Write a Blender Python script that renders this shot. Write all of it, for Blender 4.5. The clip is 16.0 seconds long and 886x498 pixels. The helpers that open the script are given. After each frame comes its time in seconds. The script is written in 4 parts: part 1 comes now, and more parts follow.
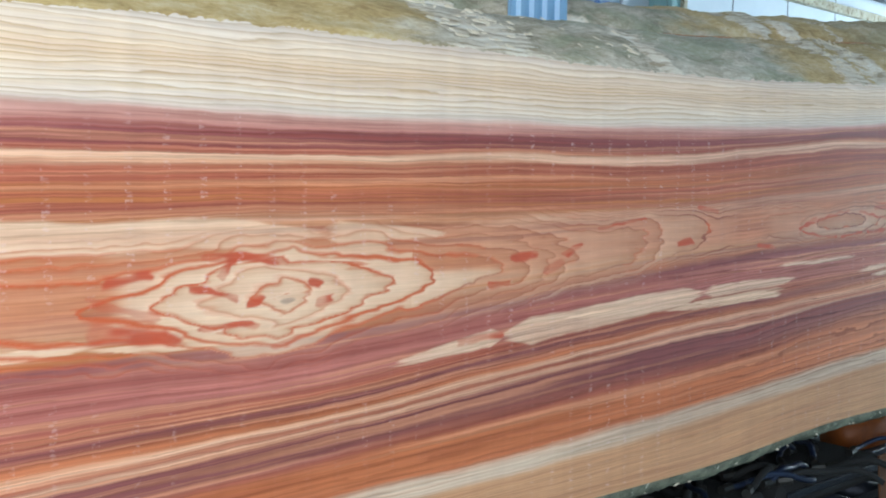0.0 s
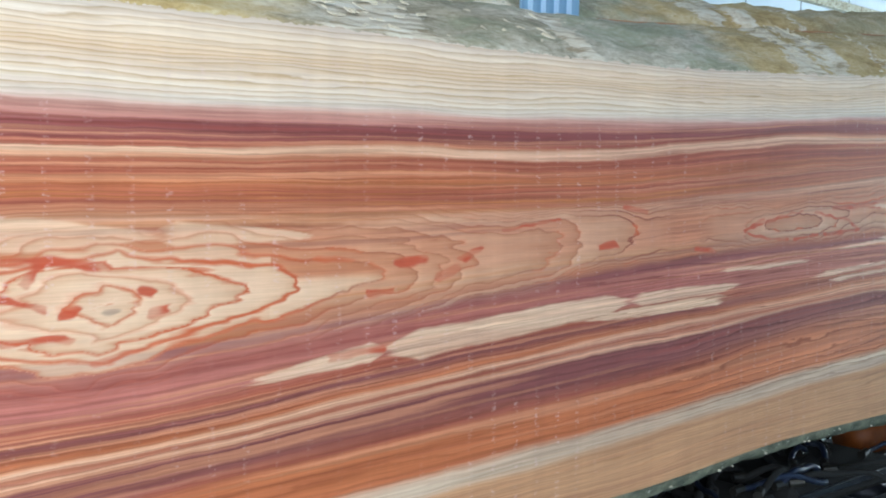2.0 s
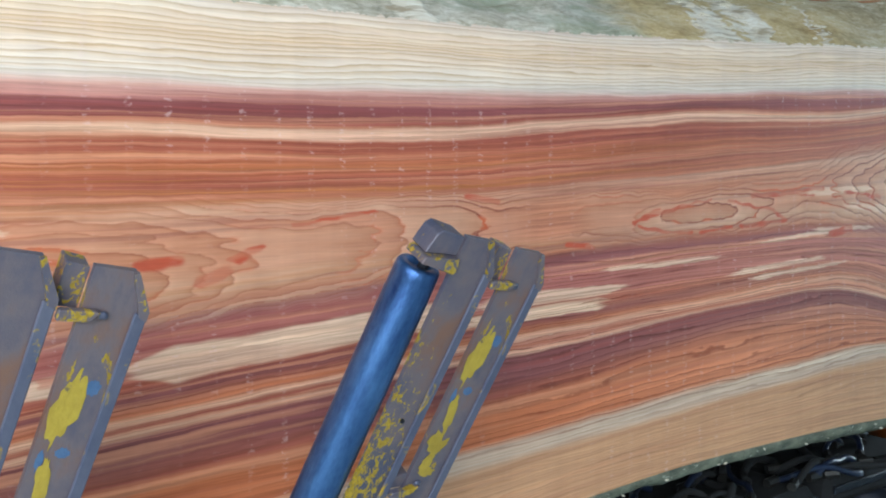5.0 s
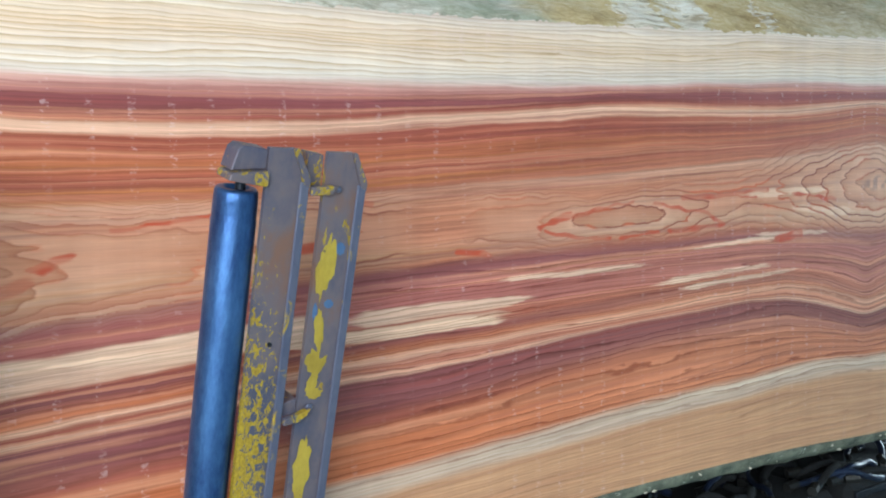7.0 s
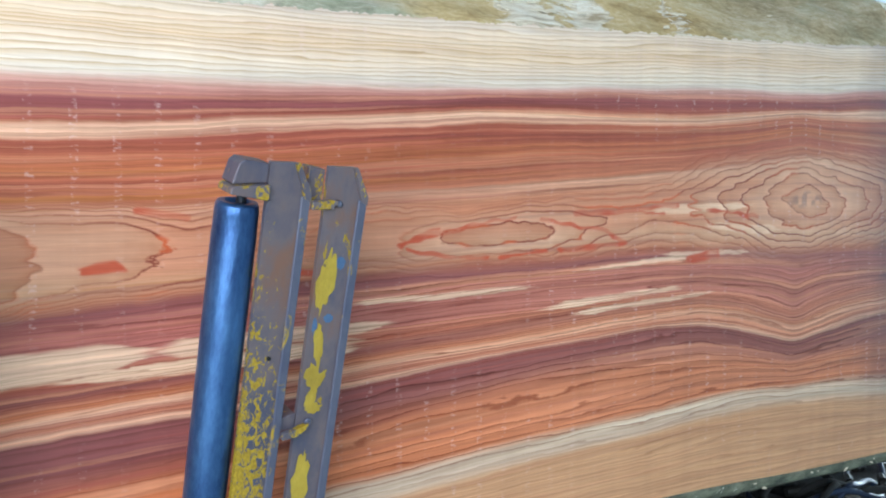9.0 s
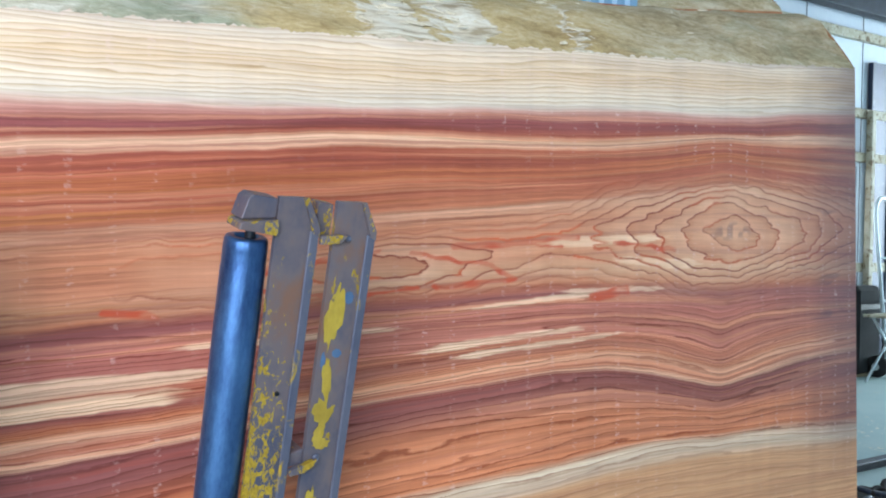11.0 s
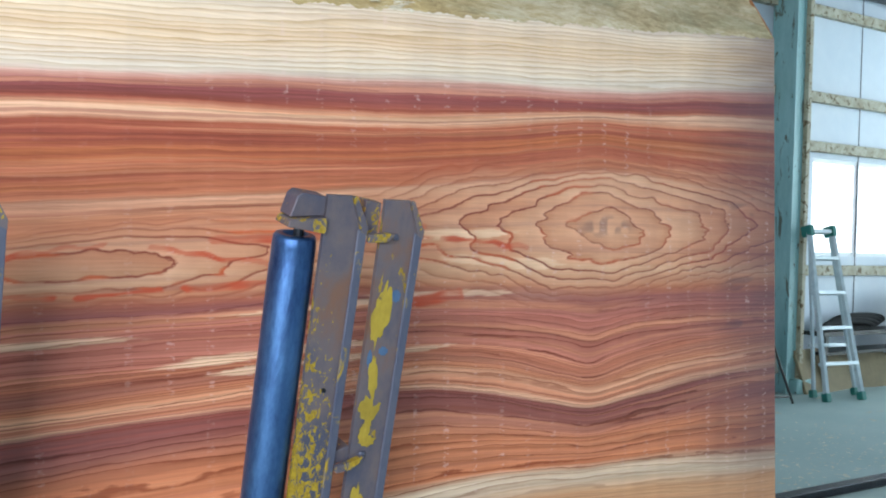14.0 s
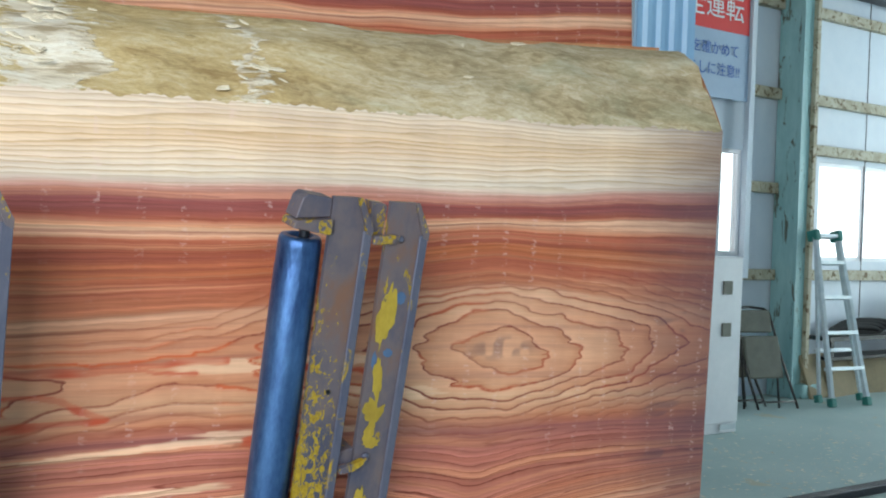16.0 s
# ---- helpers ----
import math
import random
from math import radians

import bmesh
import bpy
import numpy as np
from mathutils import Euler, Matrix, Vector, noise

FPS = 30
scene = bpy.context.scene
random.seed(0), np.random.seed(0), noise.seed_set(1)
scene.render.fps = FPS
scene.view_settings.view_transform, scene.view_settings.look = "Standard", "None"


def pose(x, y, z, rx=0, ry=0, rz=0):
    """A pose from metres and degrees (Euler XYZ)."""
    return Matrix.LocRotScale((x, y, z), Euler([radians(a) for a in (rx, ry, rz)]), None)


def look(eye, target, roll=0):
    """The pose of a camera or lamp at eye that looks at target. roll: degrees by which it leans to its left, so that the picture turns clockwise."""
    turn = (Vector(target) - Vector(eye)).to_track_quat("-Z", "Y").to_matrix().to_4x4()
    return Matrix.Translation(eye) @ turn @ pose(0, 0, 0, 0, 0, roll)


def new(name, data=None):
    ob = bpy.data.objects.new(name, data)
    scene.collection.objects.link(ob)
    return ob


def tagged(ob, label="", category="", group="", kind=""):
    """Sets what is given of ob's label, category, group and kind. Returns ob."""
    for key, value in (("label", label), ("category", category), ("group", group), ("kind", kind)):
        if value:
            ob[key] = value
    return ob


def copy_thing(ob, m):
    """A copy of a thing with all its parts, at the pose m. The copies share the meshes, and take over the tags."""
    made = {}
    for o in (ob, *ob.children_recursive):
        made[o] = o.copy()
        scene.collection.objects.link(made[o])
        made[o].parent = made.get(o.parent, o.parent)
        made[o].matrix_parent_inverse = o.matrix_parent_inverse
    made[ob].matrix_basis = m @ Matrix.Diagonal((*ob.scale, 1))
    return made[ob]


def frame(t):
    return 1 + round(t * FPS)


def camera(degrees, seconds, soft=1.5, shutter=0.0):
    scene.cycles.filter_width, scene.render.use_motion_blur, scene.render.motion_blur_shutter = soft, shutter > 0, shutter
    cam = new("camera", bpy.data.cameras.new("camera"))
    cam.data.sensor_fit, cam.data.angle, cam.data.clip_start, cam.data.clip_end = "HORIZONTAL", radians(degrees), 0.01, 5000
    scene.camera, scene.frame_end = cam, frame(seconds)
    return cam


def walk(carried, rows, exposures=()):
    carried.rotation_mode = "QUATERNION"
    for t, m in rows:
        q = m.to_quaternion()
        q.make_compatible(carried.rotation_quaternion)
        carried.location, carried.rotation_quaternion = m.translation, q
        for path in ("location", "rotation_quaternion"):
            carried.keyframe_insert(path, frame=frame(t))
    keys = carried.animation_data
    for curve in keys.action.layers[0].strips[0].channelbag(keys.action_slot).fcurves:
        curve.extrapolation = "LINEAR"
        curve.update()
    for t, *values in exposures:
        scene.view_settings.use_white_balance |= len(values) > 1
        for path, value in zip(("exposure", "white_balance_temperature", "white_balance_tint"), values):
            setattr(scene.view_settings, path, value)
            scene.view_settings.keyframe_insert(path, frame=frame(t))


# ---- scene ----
cam = camera(48.0, 16.0, soft=2.0)


def aim(yaw, pitch, roll):
    return pose(0, 0, 1.4, 90 + pitch, 0, yaw) @ pose(0, 0, 0, 0, 0, -roll)


walk(cam, [
    (0.0, aim(-40.61, -3.27, -1.10)),
    (0.5, aim(-40.32, -3.07, -1.33)),
    (1.0, aim(-40.19, -2.78, -1.20)),
    (1.5, aim(-39.95, -3.03, -1.23)),
    (2.0, aim(-39.97, -3.27, -1.21)),
    (2.5, aim(-39.97, -3.29, -1.11)),
    (3.0, aim(-39.35, -3.52, -1.16)),
    (3.5, aim(-39.33, -3.64, -1.29)),
    (4.0, aim(-38.58, -3.63, -1.01)),
    (4.5, aim(-38.32, -3.75, -0.87)),
    (7.0, aim(-37.20, -3.69, -0.79)),
    (7.5, aim(-36.72, -3.40, -0.83)),
    (8.0, aim(-37.28, -3.08, -1.13)),
    (10.5, aim(-36.71, -1.75, -1.29)),
    (11.0, aim(-36.64, -0.83, -1.15)),
    (11.5, aim(-35.82, -0.11, -1.08)),
    (12.0, aim(-35.07, -0.12, -1.30)),
    (12.5, aim(-35.40, -0.22, -1.57)),
    (13.0, aim(-34.91, -0.53, -1.47)),
    (13.5, aim(-34.54, -0.97, -1.76)),
    (14.0, aim(-33.93, -0.95, -1.60)),
    (14.5, aim(-33.36, -1.50, -1.84)),
    (15.0, aim(-32.86, -1.15, -2.01)),
    (15.5, aim(-33.33, -0.83, -2.00)),
    (16.0, aim(-33.62, -0.83, -1.96)),
], [(0.0, 0.04, 6400, 10), (3.5, 0.06, 6400, 10), (7.5, 0.2, 6350, 8), (11.0, 0.22, 6400, 10), (13.0, 0.04, 6550, 10), (14.5, 0.07, 6700, 9), (15.5, 0.14, 6800, 7), (16.0, -0.05, 7000, 9)])

# ---- light: sky, windows, and lamps in assumed openings out of view ----
world = bpy.data.worlds.new("sky")
scene.world = world
world.use_nodes = True
wn = world.node_tree
sky = wn.nodes.new("ShaderNodeTexSky")
sky.sky_type, sky.sun_disc = "NISHITA", False
sky.sun_elevation, sky.sun_rotation = radians(40), radians(200)
wn.links.new(sky.outputs[0], wn.nodes["Background"].inputs[0])
wn.nodes["Background"].inputs[1].default_value = 0.12


def area(name, m, sx, sy, watts, colour):
    d = bpy.data.lights.new(name, "AREA")
    d.shape, d.size, d.size_y, d.energy, d.color = "RECTANGLE", sx, sy, watts, colour
    ob = new(name, d)
    ob.matrix_world = m
    return ob


# south opening is assumed; lamp placed for the falloff along the log
area("assumed_south_daylight", look((-4.5, -3.45, 2.6), (-2.4, 2, 1.4)), 5.8, 4.6, 700, (0.90, 0.96, 1.0))
# added lamp that mainly brightens the background; its opening is unseen
area("added_east_daylight", look((15.8, 2.2, 2.3), (6, 3.2, 1.0)), 7.2, 4.0, 900, (0.74, 0.91, 1.0))


# ---- materials ----
def material(name, rough=0.6, metal=0.0):
    m = bpy.data.materials.new(name)
    m.use_nodes = True
    b = m.node_tree.nodes["Principled BSDF"]
    b.inputs["Roughness"].default_value, b.inputs["Metallic"].default_value = rough, metal
    return m, m.node_tree.nodes, m.node_tree.links, b


def lin(r, g, b, k=1.0):
    return tuple(k * (c / 255 / 12.92 if c < 10 else ((c / 255 + 0.055) / 1.055) ** 2.4) for c in (r, g, b)) + (1.0,)


def ramp(n, stops, mode="LINEAR"):
    r = n.new("ShaderNodeValToRGB")
    r.color_ramp.interpolation = mode
    e = r.color_ramp.elements
    while len(e) < len(stops):
        e.new(0.5)
    for k, (p, c) in enumerate(stops):
        e[k].position, e[k].color = p, c
    return r


def coords(n, l, scale, source="Object"):
    tc, mp = n.new("ShaderNodeTexCoord"), n.new("ShaderNodeMapping")
    mp.inputs["Scale"].default_value = scale
    l.new(tc.outputs[source], mp.inputs[0])
    return mp.outputs[0]


def noise_tex(n, l, vec, scale, detail=4, rough=0.55, distort=0.0):
    t = n.new("ShaderNodeTexNoise")
    t.inputs["Scale"].default_value, t.inputs["Detail"].default_value = scale, detail
    t.inputs["Roughness"].default_value, t.inputs["Distortion"].default_value = rough, distort
    l.new(vec, t.inputs["Vector"])
    return t.outputs[0]


def mathn(n, l, op, a, b=None, c=None):
    t = n.new("ShaderNodeMath")
    t.operation = op
    for k, v in enumerate((a, b, c)):
        if v is None:
            continue
        if isinstance(v, (int, float)):
            t.inputs[k].default_value = v
        else:
            l.new(v, t.inputs[k])
    return t.outputs[0]


def mix(n, l, fac, a, b, mode="MIX"):
    t = n.new("ShaderNodeMix")
    t.data_type, t.blend_type = "RGBA", mode
    for sock, v in ((t.inputs[0], fac), (t.inputs[6], a), (t.inputs[7], b)):
        if isinstance(v, (int, float, tuple)):
            sock.default_value = v
        else:
            l.new(v, sock)
    return t.outputs[2]


def bump(n, l, b, height, strength=0.3, dist=0.01):
    t = n.new("ShaderNodeBump")
    t.inputs["Strength"].default_value, t.inputs["Distance"].default_value = strength, dist
    l.new(height, t.inputs["Height"])
    l.new(t.outputs[0], b.inputs["Normal"])


def mottled(name, c1, c2, scale=(6, 6, 6), rough=0.7, metal=0.0, c3=None, bumps=0.3, spots=0.6, fine=60):
    m, n, l, b = material(name, rough, metal)
    v = coords(n, l, scale)
    big = noise_tex(n, l, v, 1.0, 6, 0.6)
    small = noise_tex(n, l, v, fine / 6, 4, 0.7)
    r = ramp(n, [(0.35, c1), (0.65, c2)])
    l.new(mathn(n, l, "ADD", mathn(n, l, "MULTIPLY", big, 0.75), mathn(n, l, "MULTIPLY", small, 0.25)), r.inputs[0])
    col = r.outputs[0]
    if c3:
        s = ramp(n, [(spots, (0, 0, 0, 1)), (spots + 0.04, (1, 1, 1, 1))])
        l.new(noise_tex(n, l, v, 2.2, 8, 0.65, 0.6), s.inputs[0])
        col = mix(n, l, s.outputs[0], col, c3)
    l.new(col, b.inputs["Base Color"])
    bump(n, l, b, small, bumps, 0.004)
    return m


# sawn cedar: "band" runs across the grain, "ring" round the knots; the other fields place pale wood, resin strokes and grey stain
def cedar():
    m, n, l, b = material("sawn_cedar", 0.5)
    b.inputs["Specular IOR Level"].default_value = 0.32

    def tone(r, g, b_):
        return lin(r, g, min(255, b_ * 1.05 + 5))

    def field(key):
        t = n.new("ShaderNodeAttribute")
        t.attribute_name = key
        return t.outputs["Fac"]

    band, ring, knot = field("band"), field("ring"), field("knot")
    sep = n.new("ShaderNodeSeparateXYZ")
    l.new(coords(n, l, (1, 1, 1)), sep.inputs[0])

    def along(fx, fu, across):
        c = n.new("ShaderNodeCombineXYZ")
        l.new(mathn(n, l, "MULTIPLY", sep.outputs[0], fx), c.inputs[0])
        l.new(mathn(n, l, "MULTIPLY", across, fu), c.inputs[1])
        return c.outputs[0]

    wide = noise_tex(n, l, along(0.7, 20, band), 1.3, 3, 0.5, 0.3)
    fine = noise_tex(n, l, along(1.3, 130, band), 1.0, 3, 0.6, 0.15)
    fibre = noise_tex(n, l, along(7, 260, sep.outputs[2]), 1.0, 3, 0.6)
    u = mathn(n, l, "ADD", band, mathn(n, l, "MULTIPLY", mathn(n, l, "SUBTRACT", wide, 0.5), 0.03))
    tan, cream, white = tone(206, 158, 110), tone(236, 217, 184), tone(224, 211, 184)
    red, dark, orange, pale = tone(178, 98, 66), tone(140, 82, 71), tone(197, 116, 67), tone(232, 186, 142)
    core, brown = tone(203, 134, 91), tone(188, 116, 76)
    low = ramp(n, [(0.0, tan), (0.115, tan), (0.13, tone(216, 194, 158)), (0.147, tone(216, 194, 158)), (0.16, orange), (0.20, orange), (0.225, dark),
                   (0.262, dark), (0.275, pale), (0.29, red), (0.312, pale), (0.33, orange), (0.36, dark), (0.39, red),
                   (0.42, tone(184, 112, 92)), (0.475, tone(180, 108, 88)), (0.50, tone(150, 90, 80)), (0.515, brown), (0.535, tone(210, 160, 116)), (0.56, core)])
    high = ramp(n, [(0.0, core), (0.62, core), (0.648, tone(210, 158, 118)), (0.655, brown), (0.70, red), (0.73, orange), (0.755, red),
                    (0.785, red), (0.798, pale), (0.812, pale), (0.822, red), (0.838, tone(146, 80, 68)), (0.862, tone(150, 84, 74)), (0.875, tone(196, 134, 112)),
                    (0.893, tone(212, 164, 138)), (0.906, white), (0.93, cream), (0.955, tone(228, 200, 158)), (0.985, cream), (1.0, tone(220, 206, 180))])
    l.new(u, low.inputs[0])
    l.new(u, high.inputs[0])
    col = mix(n, l, mathn(n, l, "GREATER_THAN", u, 0.56), low.outputs[0], high.outputs[0])
    # narrower stripes of lighter and darker wood
    stripe = noise_tex(n, l, along(0.42, 58, band), 1.0, 3, 0.55, 0.2)
    heartwood = ramp(n, [(0.0, (0.25, 0.25, 0.25, 1)), (0.15, (0.3, 0.3, 0.3, 1)), (0.19, (1, 1, 1, 1)), (0.86, (1, 1, 1, 1)), (0.90, (0.12, 0.12, 0.12, 1))])
    l.new(u, heartwood.inputs[0])
    hi = ramp(n, [(0.52, (0, 0, 0, 1)), (0.60, (0.5, 0.5, 0.5, 1)), (0.68, (0.75, 0.75, 0.75, 1))])
    l.new(stripe, hi.inputs[0])
    col = mix(n, l, mathn(n, l, "MULTIPLY", hi.outputs[0], heartwood.outputs[0]), col, tone(216, 150, 104))
    lo = ramp(n, [(0.34, (0.6, 0.6, 0.6, 1)), (0.44, (0, 0, 0, 1))])
    l.new(stripe, lo.inputs[0])
    col = mix(n, l, mathn(n, l, "MULTIPLY", lo.outputs[0], heartwood.outputs[0]), col, tone(152, 76, 58))
    # duller purple tint midway along the log: dimmer light painted into the heartwood
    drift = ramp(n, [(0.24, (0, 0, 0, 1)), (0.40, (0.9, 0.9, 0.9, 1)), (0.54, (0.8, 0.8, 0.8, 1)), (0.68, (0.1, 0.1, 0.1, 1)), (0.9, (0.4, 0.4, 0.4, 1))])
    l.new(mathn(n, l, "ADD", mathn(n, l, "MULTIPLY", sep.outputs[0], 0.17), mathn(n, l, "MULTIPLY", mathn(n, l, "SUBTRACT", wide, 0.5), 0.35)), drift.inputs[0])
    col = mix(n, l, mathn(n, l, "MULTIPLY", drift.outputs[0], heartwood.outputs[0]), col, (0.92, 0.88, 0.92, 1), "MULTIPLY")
    # ochre streaks in the heartwood of the thin end
    och = ramp(n, [(0.50, (0, 0, 0, 1)), (0.60, (0.75, 0.75, 0.75, 1))])
    l.new(noise_tex(n, l, along(0.55, 75, band), 1.0, 4, 0.6, 0.3), och.inputs[0])
    belt = ramp(n, [(0.49, (0, 0, 0, 1)), (0.52, (1, 1, 1, 1)), (0.56, (0.2, 0.2, 0.2, 1)), (0.63, (0.3, 0.3, 0.3, 1)), (0.66, (1, 1, 1, 1)), (0.72, (1, 1, 1, 1)), (0.77, (0, 0, 0, 1))])
    l.new(u, belt.inputs[0])
    reach = ramp(n, [(0.50, (1, 1, 1, 1)), (0.75, (0, 0, 0, 1))])
    l.new(mathn(n, l, "MULTIPLY", sep.outputs[0], 0.19), reach.inputs[0])
    col = mix(n, l, mathn(n, l, "MULTIPLY", mathn(n, l, "MULTIPLY", och.outputs[0], belt.outputs[0]), reach.outputs[0]), col, tone(190, 118, 58))
    # lower heartwood turns orange towards the butt
    warmth = ramp(n, [(0.52, (0, 0, 0, 1)), (0.72, (0.55, 0.55, 0.55, 1))])
    l.new(mathn(n, l, "MULTIPLY", sep.outputs[0], 0.19), warmth.inputs[0])
    lower = ramp(n, [(0.155, (0, 0, 0, 1)), (0.17, (1, 1, 1, 1)), (0.22, (0.7, 0.7, 0.7, 1)), (0.24, (0.1, 0.1, 0.1, 1)), (0.27, (0.1, 0.1, 0.1, 1)), (0.29, (0.9, 0.9, 0.9, 1)), (0.36, (0.8, 0.8, 0.8, 1)), (0.46, (0.4, 0.4, 0.4, 1)), (0.52, (0, 0, 0, 1))])
    l.new(u, lower.inputs[0])
    col = mix(n, l, mathn(n, l, "MULTIPLY", warmth.outputs[0], lower.outputs[0]), col, tone(212, 142, 100))
    # pale wood between the dark bands
    col = mix(n, l, field("pale"), col, tone(240, 208, 164))
    # annual rings: early wood that darkens slowly, then a thin dark line
    jitter = mathn(n, l, "MULTIPLY", noise_tex(n, l, coords(n, l, (9, 1, 30)), 1.0, 4, 0.6), 0.55)
    count = mathn(n, l, "ADD", jitter, mathn(n, l, "ADD", mathn(n, l, "MULTIPLY", band, 92.0), mathn(n, l, "MULTIPLY", wide, 5.0)))
    saw = mathn(n, l, "FRACT", count)
    line = ramp(n, [(0.0, (1.12, 1.14, 1.15, 1)), (0.5, (1.03, 1.02, 1.0, 1)), (0.78, (0.90, 0.84, 0.80, 1)), (0.88, (0.50, 0.33, 0.29, 1)), (0.94, (0.56, 0.40, 0.36, 1)), (0.99, (1.12, 1.14, 1.15, 1))])
    l.new(saw, line.inputs[0])
    sap = ramp(n, [(0.12, (0.3, 0.3, 0.3, 1)), (0.15, (1, 1, 1, 1)), (0.87, (1, 1, 1, 1)), (0.91, (0.0, 0.0, 0.0, 1))])
    l.new(u, sap.inputs[0])
    amount = ramp(n, [(0.36, (0.15, 0.15, 0.15, 1)), (0.58, (1, 1, 1, 1))])
    l.new(noise_tex(n, l, along(0.8, 30, band), 1.0, 2, 0.5), amount.inputs[0])
    clear = mathn(n, l, "SUBTRACT", 1.0, mathn(n, l, "MULTIPLY", knot, 0.9))
    strong = mathn(n, l, "MULTIPLY", mathn(n, l, "ADD", 0.55, mathn(n, l, "MULTIPLY", amount.outputs[0], 0.45)), field("drawn"))
    col = mix(n, l, mathn(n, l, "MULTIPLY", mathn(n, l, "MULTIPLY", strong, sap.outputs[0]), clear), col, line.outputs[0], "MULTIPLY")
    sapcount = mathn(n, l, "ADD", jitter, mathn(n, l, "ADD", mathn(n, l, "MULTIPLY", band, 150.0), mathn(n, l, "MULTIPLY", wide, 5.0)))
    sapline = ramp(n, [(0.0, (1.10, 1.11, 1.12, 1)), (0.40, (1.03, 1.02, 1.0, 1)), (0.75, (0.92, 0.84, 0.70, 1)), (0.90, (0.72, 0.58, 0.40, 1)), (1.0, (1.08, 1.08, 1.07, 1))])
    l.new(mathn(n, l, "FRACT", sapcount), sapline.inputs[0])
    insap = ramp(n, [(0.11, (0.45, 0.45, 0.45, 1)), (0.16, (0, 0, 0, 1)), (0.89, (0, 0, 0, 1)), (0.915, (0.95, 0.95, 0.95, 1)), (1.0, (0.75, 0.75, 0.75, 1))])
    l.new(u, insap.inputs[0])
    col = mix(n, l, insap.outputs[0], col, sapline.outputs[0], "MULTIPLY")
    lines = ramp(n, [(0.38, (0.62, 0.55, 0.52, 1)), (0.5, (1, 1, 1, 1)), (0.62, (1.22, 1.28, 1.3, 1))])
    l.new(fine, lines.inputs[0])
    smooth = mathn(n, l, "MULTIPLY", clear, mathn(n, l, "ADD", 0.3, mathn(n, l, "MULTIPLY", sap.outputs[0], 0.7)))
    col = mix(n, l, mathn(n, l, "MULTIPLY", 0.55, smooth), col, lines.outputs[0], "MULTIPLY")
    wl = ramp(n, [(0.30, (0.78, 0.72, 0.72, 1)), (0.5, (1, 1, 1, 1)), (0.7, (1.14, 1.14, 1.14, 1))])
    l.new(wide, wl.inputs[0])
    col = mix(n, l, mathn(n, l, "MULTIPLY", 0.75, smooth), col, wl.outputs[0], "MULTIPLY")
    # contour lines of the heart: thin and brown, swelling where resin fills the late wood
    wob = mathn(n, l, "ADD", ring, mathn(n, l, "MULTIPLY", mathn(n, l, "SUBTRACT", noise_tex(n, l, coords(n, l, (24, 9, 60)), 1.0, 4, 0.6), 0.5), 0.28))
    ksaw = mathn(n, l, "FRACT", wob)
    resin = field("resin")
    thick = mathn(n, l, "MULTIPLY", mathn(n, l, "ADD", 0.0030, mathn(n, l, "MULTIPLY", resin, 0.0085)), field("steep"))
    late = mathn(n, l, "DIVIDE", mathn(n, l, "ABSOLUTE", mathn(n, l, "SUBTRACT", ksaw, 0.72)), thick)
    inline = ramp(n, [(0.15, (1, 1, 1, 1)), (1.0, (0, 0, 0, 1))])
    l.new(late, inline.inputs[0])
    early = ramp(n, [(0.0, (1.03, 1.03, 1.03, 1)), (0.40, (0.97, 0.94, 0.91, 1)), (0.69, (0.82, 0.70, 0.62, 1)), (0.76, (1.12, 1.14, 1.16, 1)), (1.0, (1.03, 1.03, 1.03, 1))])
    l.new(ksaw, early.inputs[0])
    col = mix(n, l, mathn(n, l, "MULTIPLY", knot, 0.8), col, early.outputs[0], "MULTIPLY")
    heat = mix(n, l, mathn(n, l, "MINIMUM", mathn(n, l, "MULTIPLY", resin, 2.2), 1.0), tone(124, 62, 46), tone(206, 98, 52))
    col = mix(n, l, mathn(n, l, "MULTIPLY", mathn(n, l, "MULTIPLY", inline.outputs[0], knot), field("inked")), col, heat)
    # resin strokes
    em = ramp(n, [(0.0, tone(186, 92, 62)), (1.0, tone(206, 78, 36))])
    l.new(noise_tex(n, l, coords(n, l, (20, 20, 20)), 1.0, 2, 0.5), em.inputs[0])
    col = mix(n, l, field("ember"), col, em.outputs[0])
    # blue-grey stain near the butt end
    col = mix(n, l, field("stain"), col, tone(82, 66, 70))
    fr = ramp(n, [(0.35, (0.88, 0.86, 0.85, 1)), (0.65, (1.08, 1.08, 1.08, 1))])
    l.new(fibre, fr.inputs[0])
    col = mix(n, l, 0.6, col, fr.outputs[0], "MULTIPLY")
    # pale dashes that the saw teeth left in upright rows
    cols_ = mathn(n, l, "FRACT", mathn(n, l, "MULTIPLY", mathn(n, l, "ADD", sep.outputs[0], mathn(n, l, "MULTIPLY", sep.outputs[2], 0.03)), 13.0))
    row = mathn(n, l, "LESS_THAN", mathn(n, l, "ABSOLUTE", mathn(n, l, "SUBTRACT", cols_, 0.5)), 0.10)
    scr = ramp(n, [(0.54, (0, 0, 0, 1)), (0.68, (0.42, 0.42, 0.42, 1))])
    l.new(noise_tex(n, l, coords(n, l, (60, 1, 130)), 1.0, 2, 0.6), scr.inputs[0])
    area_ = ramp(n, [(0.45, (0.08, 0.08, 0.08, 1)), (0.6, (0.8, 0.8, 0.8, 1))])
    l.new(noise_tex(n, l, coords(n, l, (1.6, 1, 5)), 1.0, 2, 0.5), area_.inputs[0])
    col = mix(n, l, mathn(n, l, "MULTIPLY", mathn(n, l, "MULTIPLY", row, scr.outputs[0]), area_.outputs[0]), col, tone(234, 204, 186))
